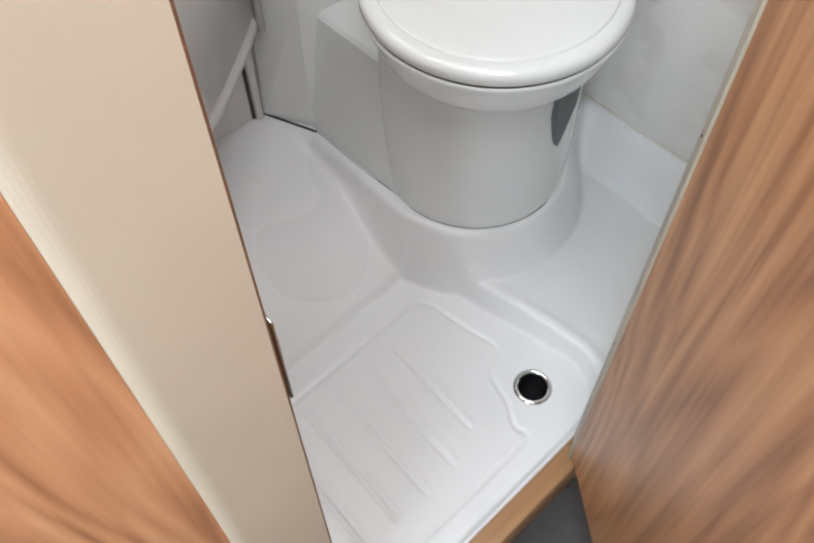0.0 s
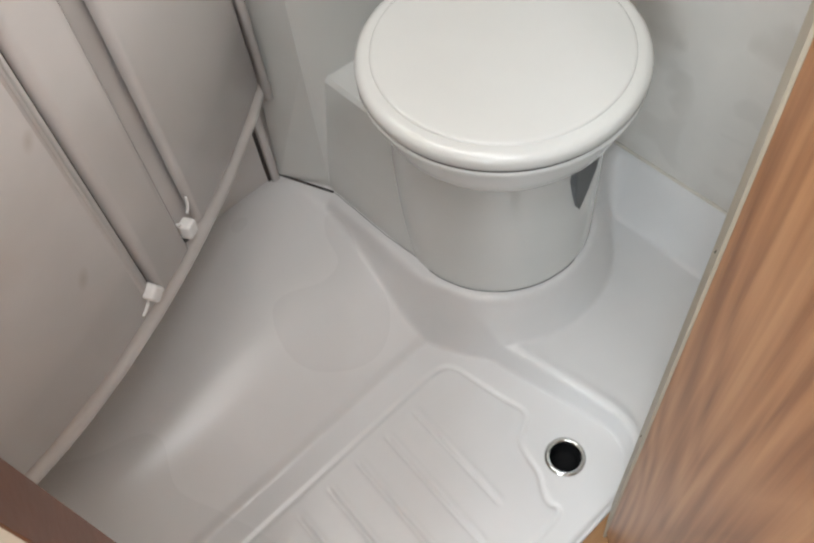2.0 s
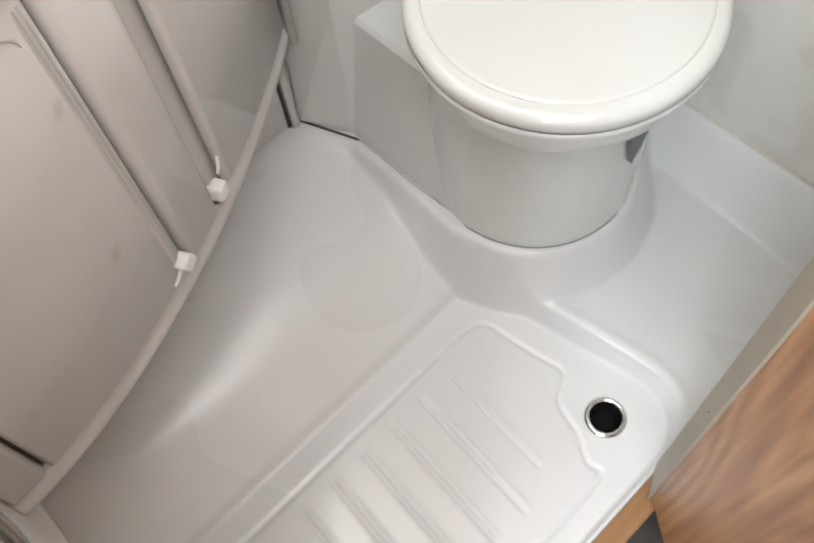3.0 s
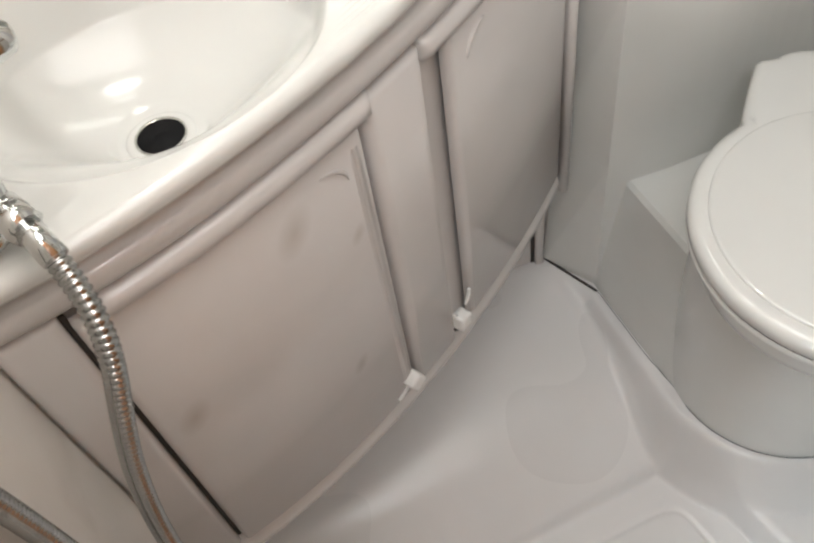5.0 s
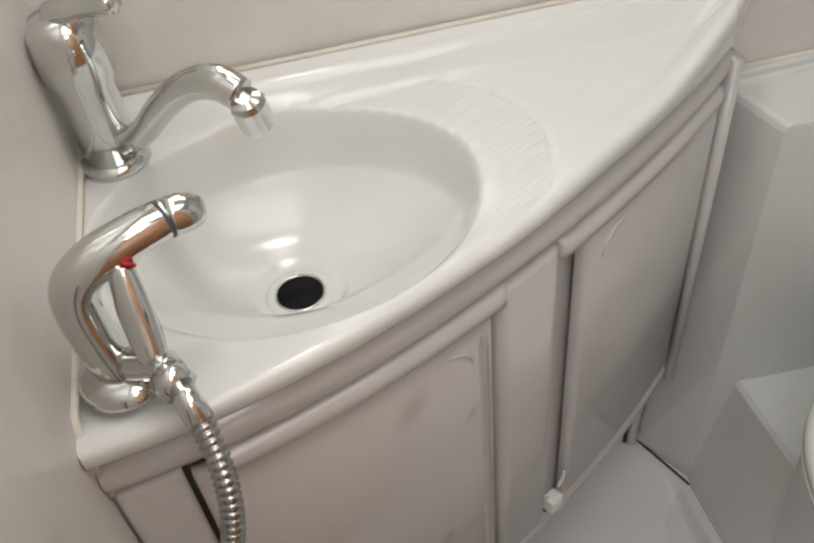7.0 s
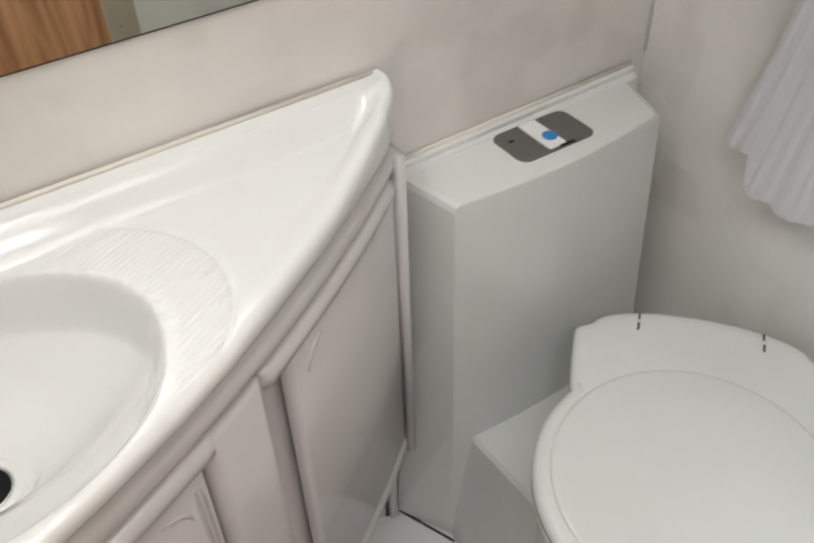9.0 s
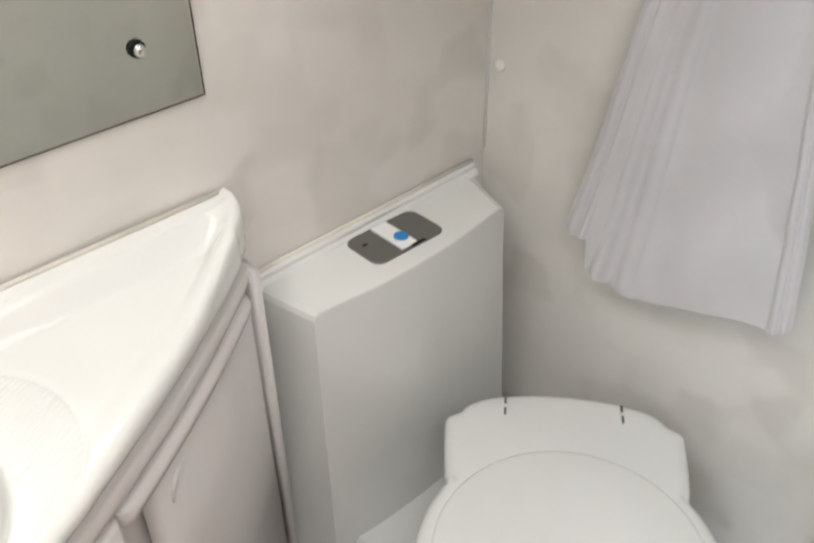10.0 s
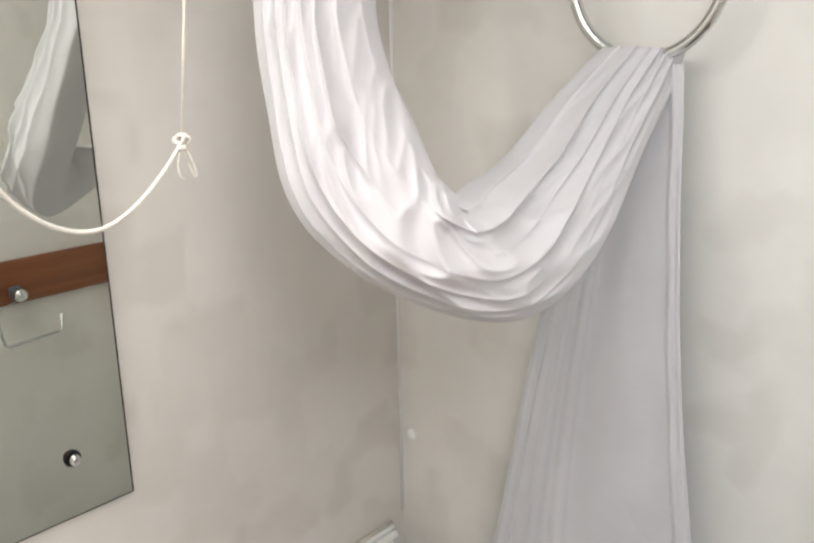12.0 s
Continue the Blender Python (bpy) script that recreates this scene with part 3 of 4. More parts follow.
def build_vanity():
    van = thing("vanity_cabinet", "bow-fronted grey-white plastic washbasin cabinet with two doors", "cabinet")
    xs = np.linspace(-1.080, -0.447, 60)
    # carcass: closed prism behind the doors
    back = [(x, -0.004) for x in (-0.447, -1.080)]
    rings = []
    for z in (0.455, 0.955):
        o = np.array([tuple(front(x, -0.006)) for x in xs] + back)
        rings.append(np.c_[o, np.full(len(o), z)])
    part("carcass", loft("carcass", rings, CABINET, cap=(True, False), smooth=False), van)
    mould = [(0.933, -0.006), (0.934, 0.006), (0.938, 0.0115), (0.946, 0.0135), (0.953, 0.0125), (0.957, 0.009), (0.9585, 0.002), (0.962, 0.001)]
    verts, faces = [], []
    for z, off in mould:
        verts += [(*front(x, off), z) for x in xs]
    w = len(xs)
    faces = [(r * w + c, r * w + c + 1, (r + 1) * w + c + 1, (r + 1) * w + c) for r in range(len(mould) - 1) for c in range(w - 1)]
    part("top_moulding", mesh_from("top_moulding", verts, faces, CABINET), van)
    foot = [(0.470, -0.004), (0.468, 0.006), (0.456, 0.012), (0.444, 0.012), (0.438, 0.008), (0.436, -0.004), (0.440, -0.03)]
    verts = []
    for z, off in foot:
        verts += [(*front(x, off), z) for x in xs]
    faces = [(r * w + c + w, r * w + c + w + 1, r * w + c + 1, r * w + c) for r in range(len(foot) - 1) for c in range(w - 1)]
    part("bottom_rail", mesh_from("bottom_rail", verts, faces, CABINET), van, "rolled lip along the lower edge")

    door1 = part("door", bowed_panel("door_large", -1.0270, -0.7785, panel_rows(0.474, 0.918), 0.013, DOOR), van, "large door with faint brown smudges")
    part("grip_rail", bowed_panel("grip_rail", -1.012, -0.764, panel_rows(0.912, 0.932, 0.005), 0.018, CABINET, 0.006), door1, "rounded grip rail along the top")
    part("centre_panel", bowed_panel("centre_panel", -0.7735, -0.706, panel_rows(0.474, 0.928), 0.015, CABINET, 0.006, 10), van)
    door2 = part("door", bowed_panel("door_small", -0.672, -0.458, panel_rows(0.474, 0.918), 0.012, CABINET), van)
    part("grip_rail", bowed_panel("grip_rail_small", -0.703, -0.462, panel_rows(0.910, 0.930, 0.005), 0.017, CABINET, 0.006), door2, "rounded grip rail along the top")
    part("end_panel", bowed_panel("end_panel", -1.079, -1.0320, panel_rows(0.474, 0.931), 0.012, CABINET), van)
    # dark door gaps
    for x0, x1 in ((-1.0318, -1.0272), (-0.7783, -0.7737)):
        part("door_gap", bowed_panel("door_gap", x0, x1, panel_rows(0.476, 0.925 if x0 < -1 else 0.900, 0.001), 0.002, SHADOWGAP, 0.001, 3), van, "dark gap beside the door")
    catch(van, -0.700, 0.507, 8, [[(-0.004, 0.013), (-0.009, 0.020), (-0.010, 0.021)], [(0.012, 0.013), (0.019, 0.021), (0.021, 0.034)]])
    catch(van, -0.786, 0.503, -25, [[(-0.008, -0.008), (-0.016, -0.014), (-0.024, -0.016)]])
    part("catch_pocket", bowed_panel("catch_pocket", -0.708, -0.692, panel_rows(0.484, 0.494, 0.003), 0.0156, SHADOWGAP, 0.003, 4), van, "dark slot under the catch")
    # pressed bead along the free edge of the large door, and a pressed corner on both
    for dr, x0, x1 in ((door1, -0.8005, -0.7800), (door2, -0.6705, -0.6500)):
        if dr is door1:
            part("edge_bead", bowed_panel("edge_bead", x0, x1, [(0.500, 0.0), (0.500, 0.6), (0.508, 1.0), (0.880, 1.0), (0.900, 0.9), (0.912, 0.0)], 0.0141, DOOR, 0.006, 8), dr)
        corner_x = x0 - 0.001 if dr is door1 else x1 + 0.001
        way = -1 if dr is door1 else 1
        arc = [on_front(corner_x + way * 0.026 * (1 - math.cos(q)), 0.868 + 0.026 * math.sin(q), 0.0125).translation for q in np.linspace(0, math.pi / 2, 9)]
        part("corner_press", tube("corner_press", arc, [0.0006, 0.0026, 0.0026, 0.0008], DOOR if dr is door1 else CABINET, 8), dr)
    # upright trim at the toilet end, down to the tray
    prof = rounded_rect(-0.4425, -0.034, 0.014, 0.056, 0.0065, 5)
    part("end_trim", loft("end_trim", [np.array([(x, y, z) for x, y in prof]) for z in (0.438, 0.955)], CABINET), van, "upright half-round end trim")
    part("end_foot", box_mesh("end_foot", (-0.4640, -0.020, 0.214), (-0.4490, -0.004, 0.45), CABINET, 0.003), van, "narrow foot of the end trim")
    part("foot_gap", box_mesh("foot_gap", (-0.4695, -0.0125, 0.214), (-0.4640, -0.010, 0.45), SHADOWGAP), van, "dark gap beside the end foot")
    part("under_panel", box_mesh("under_panel", (-1.079, -0.010, 0.20), (-0.450, -0.002, 0.455), CABINET), van)
    return van


CX, CY, AX, AY = -0.915, -0.170, 0.157, 0.122
DECK = 1.000
BOWL = 0.104
DROP = 0.010
PLUG = (-0.9225, -0.174)


def deck_height(x, y, yf):
    near = smoothstep(CY + 0.03, CY - 0.07, y)
    e = np.sqrt(((x - CX) / AX) ** 2 + ((y - CY) / (AY + 0.012 * near)) ** 2)
    z = DECK - DROP * smoothstep(CY + 0.02, CY - 0.09, y) * smoothstep(-0.60, -0.76, x)
    k = np.clip(1 - e ** (2.4 - 1.3 * near), 0, 1)
    rim = smoothstep(1.03, 0.90, e)
    z = z - (BOWL - (DECK - z)) * ((0.38 - 0.30 * near) * rim + (0.62 + 0.30 * near) * k)
    up = 0.9 * smoothstep(-0.054, -0.022, y) + 0.1 * smoothstep(-0.022, -0.006, y)
    lip = smoothstep(0.034 + 0.010 * smoothstep(-0.55, -0.46, x), 0.002, y - yf)
    hu, hl = 0.029 * up * smoothstep(0.90, 1.10, e), lip * (0.003 + 0.026 * smoothstep(-0.60, -0.430, x))
    z = z + hu + hl - hu * hl / 0.033
    # drainer: fine ridges fanned round the far end of the bowl
    fan = smoothstep(1.06, 1.12, e) * smoothstep(-0.045, -0.06, y) * smoothstep(0.118, 0.112, np.hypot(x + 0.805, y + 0.150)) * smoothstep(-0.83, -0.80, x)
    z = z + 0.0005 * fan * np.sin((y - 0.45 * x) * 2 * math.pi / 0.0062)
    edge = np.abs(np.hypot(x + 0.805, y + 0.150) - 0.116)
    z = z - 0.0016 * np.exp(-(edge / 0.003) ** 2) * smoothstep(1.02, 1.10, e) * smoothstep(-0.04, -0.05, y) * smoothstep(-0.80, -0.77, x)
    # beaded rim at the drainer side
    ang = np.arctan2((y - CY) / AY, (x - CX) / AX)
    z = z + 0.0007 * np.exp(-((e - 1.035) / 0.020) ** 2) * smoothstep(-0.35, -0.2, ang) * smoothstep(1.5, 1.2, ang) * np.sin(ang * 52)
    ring = np.hypot(x - PLUG[0], y - PLUG[1])
    zp = DECK - BOWL + 0.0015
    z = z + (zp - z) * smoothstep(0.045, 0.034, ring)
    return z


def build_basin():
    basin = thing("washbasin_top", "glossy white one-piece washbasin worktop with ribbed drainer", "washbasin")
    xs = np.concatenate([np.linspace(-1.0815, -0.52, 300), np.linspace(-0.52, -0.432, 70)[1:]])
    nt = 190
    fr = np.array([front(x, 0.010) for x in xs])
    yf = np.interp(xs, fr[:, 0], fr[:, 1])
    tip = -0.006 - 0.078 * np.sqrt(np.clip((-0.431 - xs) / 0.060, 0, 40)) - 3.0 * np.clip(-0.465 - xs, 0, 1)
    yf = 0.005 * np.logaddexp(yf / 0.005, tip / 0.005)
    ts = np.linspace(0, 1, nt)
    rows = []
    for t in ts:
        y = -0.004 + (yf + 0.004) * t
        rows.append(np.stack([xs, y, deck_height(xs, y, yf)], 1))
    zl = rows[-1][:, 2]
    for dy, dz in ((-0.004, -0.0012), (-0.0075, -0.005), (-0.009, -0.011), (-0.0085, -0.018), (-0.006, -0.024), (-0.002, -0.029), (0.004, -0.033), (0.006, -0.040)):
        down = DECK + 0.003 + dz
        low = zl + dz / 0.040 * (zl - DECK + 0.037)
        rows.append(np.stack([xs + dy * -0.3, yf + dy, np.where(zl + dz > down, zl + dz + (down - zl - dz) * smoothstep(-0.004, -0.024, dz), low)], 1))
    verts = np.concatenate(rows)
    w = len(xs)
    faces = [((r + 1) * w + c, (r + 1) * w + c + 1, r * w + c + 1, r * w + c) for r in range(len(rows) - 1) for c in range(w - 1)]
    part("basin", mesh_from("basin_moulding", verts, faces, BASIN), basin)
    zp = DECK - BOWL + 0.0015
    part("plug_flange", turned("plug_flange", [(0.0215, 0.0), (0.0225, 0.0018), (0.029, 0.0022), (0.031, 0.0005)], BASIN, cap=False), basin, "white waste flange", pose(*PLUG, zp))
    part("plug_ring", turned("plug_ring", [(0.0205, 0.0), (0.0210, 0.0026), (0.0225, 0.0028), (0.0230, 0.0015)], BRUSHED, cap=False), basin, "thin metal waste ring", pose(*PLUG, zp))
    part("plug", turned("plug", [(0.0207, 0.0005), (0.0200, 0.0022), (0.006, 0.0016), (0.005, 0.0034), (0.0, 0.0034)], DARK), basin, "black rubber plug in the waste", pose(*PLUG, zp))
    return basin


build_vanity()
build_basin()
for nm, pts in (("basin_sealant", [(-1.078, -0.006, 1.030), (-0.44, -0.006, 1.030)]), ("basin_side_sealant", [(-1.0785, -0.02, 1.029), (-1.0785, -0.06, 1.005), (-1.0785, -0.34, 1.002), (-1.0785, -0.352, 0.985), (-1.0785, -0.352, 0.93)])):
    tagged(part(nm, tube(nm, pts, 0.0032, SEALANT, 6)), "yellowed sealant bead between basin and wall", "sealant", kind="structure")


# ---- taps and hose ----
def build_mixer():
    tap = thing("basin_mixer_tap", "chrome basin mixer tap with curved swivel spout", "tap")
    bx, by = -1.050, -0.062
    base = pose(bx, by, DECK)
    part("flange", turned("flange", [(0.031, 0.0), (0.031, 0.004), (0.028, 0.008), (0.0245, 0.010)], CHROME), tap, "", base)
    part("body", turned("mixer_body", [(0.0245, 0.008), (0.0235, 0.05), (0.0245, 0.078), (0.0285, 0.088), (0.030, 0.105), (0.0285, 0.125), (0.022, 0.138), (0.0, 0.142)], CHROME), tap, "", base)
    part("spout", tube("spout", [(bx + 0.015, by - 0.010, 1.024), (bx + 0.035, by - 0.035, 1.042), (bx + 0.058, by - 0.062, 1.078), (bx + 0.085, by - 0.094, 1.112), (bx + 0.108, by - 0.119, 1.124), (bx + 0.121, by - 0.132, 1.117)], [0.0125, 0.0112, 0.0118, 0.0128, 0.0122], CHROME, 18, smoothing=2), tap)
    rib = [np.array([(r * (1 + 0.035 * (k % 2)) * math.cos(k * math.pi / 14), r * (1 + 0.035 * (k % 2)) * math.sin(k * math.pi / 14), h) for k in range(28)]) for r, h in ((0.006, 0.011), (0.0105, 0.009), (0.0125, 0.004), (0.0125, -0.016), (0.0112, -0.0185), (0.0095, -0.0185), (0.0090, -0.010))]
    part("aerator", loft("aerator", rib, CHROME, smooth=False), tap, "ribbed spout nozzle", pose(bx + 0.125, by - 0.136, 1.108, 14, -10, 0))
    part("lever", tube("lever", [(bx, by, 1.135), (bx + 0.02, by - 0.02, 1.150), (bx + 0.05, by - 0.055, 1.163)], [0.014, 0.010, 0.008], CHROME, 14, smoothing=2), tap)
    return tap


def build_shower_tap():
    tap = thing("shower_mixer_tap", "chrome shower mixer with handset resting in its holder", "tap")
    bx, by = -1.046, -0.314
    part("flange", turned("flange2", [(0.030, 0.0), (0.030, 0.004), (0.027, 0.008), (0.022, 0.012)], CHROME), tap, "", pose(bx, by, DECK))
    part("column", tube("column", [(bx, by, 1.006), (bx - 0.006, by + 0.003, 1.034), (bx - 0.010, by + 0.008, 1.062), (bx - 0.007, by + 0.010, 1.079), (bx + 0.008, by + 0.015, 1.090), (bx + 0.036, by + 0.024, 1.096), (bx + 0.058, by + 0.031, 1.098)], [0.0165, 0.015, 0.0148, 0.0150, 0.0150, 0.0138, 0.0122], CHROME, 22, smoothing=2), tap, "bent chrome column and shower head")
    part("head", tube("shower_head", [(bx + 0.056, by + 0.0305, 1.098), (bx + 0.068, by + 0.034, 1.096), (bx + 0.077, by + 0.037, 1.093)], [0.0126, 0.0130, 0.0085], CHROME, 20, smoothing=1), tap, "rounded chrome nozzle end")
    part("collar", tube("collar", [(bx + 0.0535, by + 0.0285, 1.0978), (bx + 0.0555, by + 0.0295, 1.098)], 0.0131, BLADE, 20), tap, "thin dark joint ring")
    part("handle", tube("handle", [(bx + 0.024, by + 0.010, 1.086), (bx + 0.025, by - 0.004, 1.062), (bx + 0.028, by - 0.022, 1.034)], [0.0075, 0.0115, 0.0095], CHROME, 14, smoothing=2), tap, "slim chrome handset grip")
    part("dot", turned("dot", [(0.005, 0), (0.005, 0.002), (0.0, 0.0026)], RED, sides=14), tap, "red hot-water dot", pose(bx + 0.029, by + 0.006, 1.088, -35, 30, 0))
    part("elbow", tube("elbow", [(bx + 0.008, by - 0.006, 1.018), (bx + 0.030, by - 0.022, 1.028), (bx + 0.036, by - 0.036, 1.030)], 0.0115, CHROME, 14, smoothing=1), tap)
    part("hose_nut", tube("hose_nut", [(bx + 0.033, by - 0.034, 1.0305), (bx + 0.041, by - 0.046, 1.028)], 0.0125, CHROME, 8), tap, "faceted chrome hose nut")
    return tap


def build_hose():
    hose = thing("shower_hose", "ribbed flexible chrome shower hose hanging in a loop", "hose")
    key = [(-1.006, -0.358, 1.029), (-0.996, -0.382, 1.014), (-0.990, -0.408, 0.995), (-0.993, -0.425, 0.968), (-1.009, -0.435, 0.920), (-1.024, -0.440, 0.866),
           (-1.038, -0.443, 0.786), (-1.046, -0.446, 0.70), (-1.056, -0.450, 0.62), (-1.067, -0.462, 0.575), (-1.070, -0.478, 0.60), (-1.070, -0.486, 0.70), (-1.070, -0.486, 0.80), (-1.069, -0.486, 0.92), (-1.068, -0.492, 1.02), (-1.077, -0.494, 1.08)]
    pts = [Vector(p) for p in key]
    for _ in range(3):
        out = [pts[0]]
        for a, c in zip(pts, pts[1:]):
            out += [a.lerp(c, 0.25), a.lerp(c, 0.75)]
        pts = out + [pts[-1]]
    seg = [0.0]
    for a, c in zip(pts, pts[1:]):
        seg.append(seg[-1] + (c - a).length)
    step = 0.0008
    dist = np.arange(0, seg[-1], step)
    arr = np.array([tuple(p) for p in pts])
    fine = np.stack([np.interp(dist, seg, arr[:, k]) for k in range(3)], 1)
    rad = 0.0062 + 0.0017 * np.abs(np.sin(dist * math.pi / 0.0048)) ** 0.7
    part("sleeve", tube("hose_sleeve", fine, rad, HOSE, 14), hose)
    part("ferrule", tube("ferrule", [pts[0], pts[0].lerp(Vector(key[1]), 0.9)], 0.0088, CHROME, 14), hose, "smooth chrome ferrule")
    return hose


build_mixer()
build_shower_tap()
build_hose()

# ---- mirror and wall fittings ----
mirror = thing("wall_mirror", "frameless rectangular wall mirror above the basin", "mirror")
part("glass", box_mesh("mirror_glass", (-1.06, -0.0065, 1.142), (-0.4375, -0.0045, 1.80), MIRROR), mirror)
part("edge", box_mesh("mirror_edge", (-1.062, -0.0045, 1.1395), (-0.4345, -0.0005, 1.802), SHADOWGAP), mirror, "dark edge round the mirror")

rail = thing("hook_rail", "reddish wooden rail on the wall with a chrome hook", "hook rail")
part("board", box_mesh("rail_board", (-0.40, FRONT, 1.150), (-0.004, FRONT + 0.014, 1.232), WOOD_RAIL, 0.003), rail)
part("hook", tube("hook", [(-0.217, FRONT + 0.012, 1.177), (-0.217, FRONT + 0.030, 1.175), (-0.217, FRONT + 0.042, 1.173)], [0.006, 0.005, 0.004], CHROME, 12, smoothing=1), rail)
part("hook_knob", turned("hook_knob", [(0.0, 0.0), (0.011, 0.002), (0.013, 0.008), (0.010, 0.014), (0.0, 0.016)], CHROME), rail, "round chrome hook end", pose(-0.217, FRONT + 0.036, 1.173, -90, 0, 0))
holder = thing("paper_holder", "bent chrome wire towel holder on a dark mount", "paper holder")
part("wire", tube("holder_wire", [(-0.217, FRONT + 0.034, 1.166), (-0.262, FRONT + 0.045, 1.150), (-0.268, FRONT + 0.047, 1.143), (-0.258, FRONT + 0.047, 1.088), (-0.252, FRONT + 0.047, 1.084), (-0.158, FRONT + 0.047, 1.088), (-0.151, FRONT + 0.047, 1.092), (-0.149, FRONT + 0.047, 1.122)], 0.0032, CHROME, 8), holder)
part("bracket", box_mesh("holder_bracket", (-0.228, FRONT + 0.0125, 1.162), (-0.206, FRONT + 0.030, 1.186), BLADE, 0.006), holder)
fixing = thing("mirror_fixing", "small domed chrome screw cap fixing the mirror", "mirror fixing")
# black disc imitates the dark reflection of the cap in the glass
part("cap_reflection", turned("cap_reflection_disc", [(0.0, 0.0), (0.0088, 0.0), (0.0083, 0.003), (0.005, 0.0035)], DARK), fixing, "dark disc standing in for the cap's reflection", pose(-0.4975, -0.0065, 1.205, 90, 0, 0))
part("cap", turned("fixing_cap", [(0.0056, 0.0025), (0.0059, 0.007), (0.0050, 0.0095), (0.003, 0.0108), (0.0, 0.0110)], CHROME), fixing, "domed chrome cap", pose(-0.4975, -0.0065, 1.205, 90, 0, 0))

# ---- doorway ----
def prism(name, outline, z0, z1, mat):
    return loft(name, [np.array([(x, y, z) for x, y in outline]) for z in (z0, z1)], mat, smooth=False)


jamb = part("trim", prism("right_jamb", [(-0.4485, -0.7835), (-0.4985, -0.8055), (-0.4985, -0.8085), (-0.450, -0.822), (-0.438, -0.822), (-0.438, -0.819), (-0.447, -0.819)], 0.0, 1.88, BEIGE))
tagged(jamb, "beige plastic door jamb with screw holes", "door jamb", kind="structure")
for y, z in ((-0.796, 0.800), (-0.796, 0.424)):
    x = -0.4487 - 0.0500 * (y + 0.7835) / -0.022
    part("screw_hole", turned("screw_hole", [(0.0017, 0.0), (0.0017, 0.0008), (0.0, 0.0008)], SHADOWGAP, sides=10), jamb, "dark screw hole", pose(x, y, z, 0, -90, 60))
post = part("trim.001", prism("left_post", [(-0.9165, -0.797), (-0.9165, -0.776), (-0.985, -0.776)] + [(-0.971 - 0.014 * math.cos(q), -0.7835 - 0.014 * math.sin(q)) for q in np.linspace(0, math.pi / 2, 12)], 0.0, 1.88, CREAM))
tagged(post, "cream laminate door post with rounded edge", "door post", kind="structure")
edging = part("trim.002", prism("left_edging", [(-0.9165, -0.7975), (-0.9155, -0.7975), (-0.9075, -0.779), (-0.9165, -0.779)], 0.0, 1.88, WALNUT_EDGE))
tagged(edging, "dark walnut edging of the door opening", "edging", kind="structure")
strike = part("strike_plate", box_mesh("strike_plate", (-0.9100, -0.7875, 0.905), (-0.9080, -0.7800, 0.990), BRUSHED, 0.0006), edging, "bright metal strike plate")
part("strike_hole", box_mesh("strike_hole", (-0.9084, -0.786, 0.945), (-0.9074, -0.781, 0.970), DARK), strike, "dark latch hole")
wall("wall_south_west", (-1.17, -0.7755, 0.0), (-0.9168, -0.768, ROOF), WALL, "off-white wallboard beside the doorway at the tap end")
wall("wall_south_head", (-0.9165, -0.822, 1.88), (-0.438, FRONT, ROOF), WALL, "wallboard over the doorway")
step = part("threshold", box_mesh("threshold", (-0.905, -0.823, 0.0), (-0.4495, -0.7895, 0.090), OAK_STEP, 0.002))
tagged(step, "pale brown wooden threshold board under the tray edge", "threshold", kind="structure")

leaf = thing("door_leaf", "open walnut-grain laminate door leaf beside the doorway", "door")
d = Vector((-0.60, -0.80, 0)).normalized()
n = Vector((d.y, -d.x, 0))
a = Vector((-0.4985, -0.8088, 0))
pts = [a, a + d * 0.56, a + d * 0.56 - n * 0.026, a - n * 0.026]
part("panel", prism("leaf_panel", [(p.x, p.y) for p in pts], 0.115, 1.87, WOOD), leaf)
part("edge_band", prism("leaf_edge", [(p.x, p.y) for p in (pts[1], pts[1] + d * 0.003, pts[2] + d * 0.003, pts[2])], 0.115, 1.87, WALNUT_EDGE), leaf, "dark edge band")
side = part("wall_corridor_cupboard", box_mesh("corridor_cupboard", (-2.2, -0.7945, 0.0), (-0.9800, -0.777, ROOF), WOOD_FINE))
tagged(side, "walnut-grain cupboard front beside the doorway", "panel", kind="structure")
# east, west and south corridor walls are unseen, pale to keep chrome reflections grey
wall("wall_corridor_east", (0.10, -2.3, 0.0), (0.13, -0.80, ROOF), CEIL, "unseen corridor wall, made pale for neutral reflections")
wall("wall_corridor_return", (-0.43, -0.85, 0.0), (0.10, -0.82, ROOF), WOOD, "walnut-grain laminate panel beside the open door")
wall("wall_corridor_west", (-2.2, -2.3, 0.0), (-2.17, -0.84, ROOF), CEIL, "unseen corridor wall, made pale for neutral reflections")
wall("wall_corridor_south", (-2.2, -2.33, 0.0), (0.13, -2.3, ROOF), CEIL, "unseen wall behind the camera, made pale for neutral reflections")

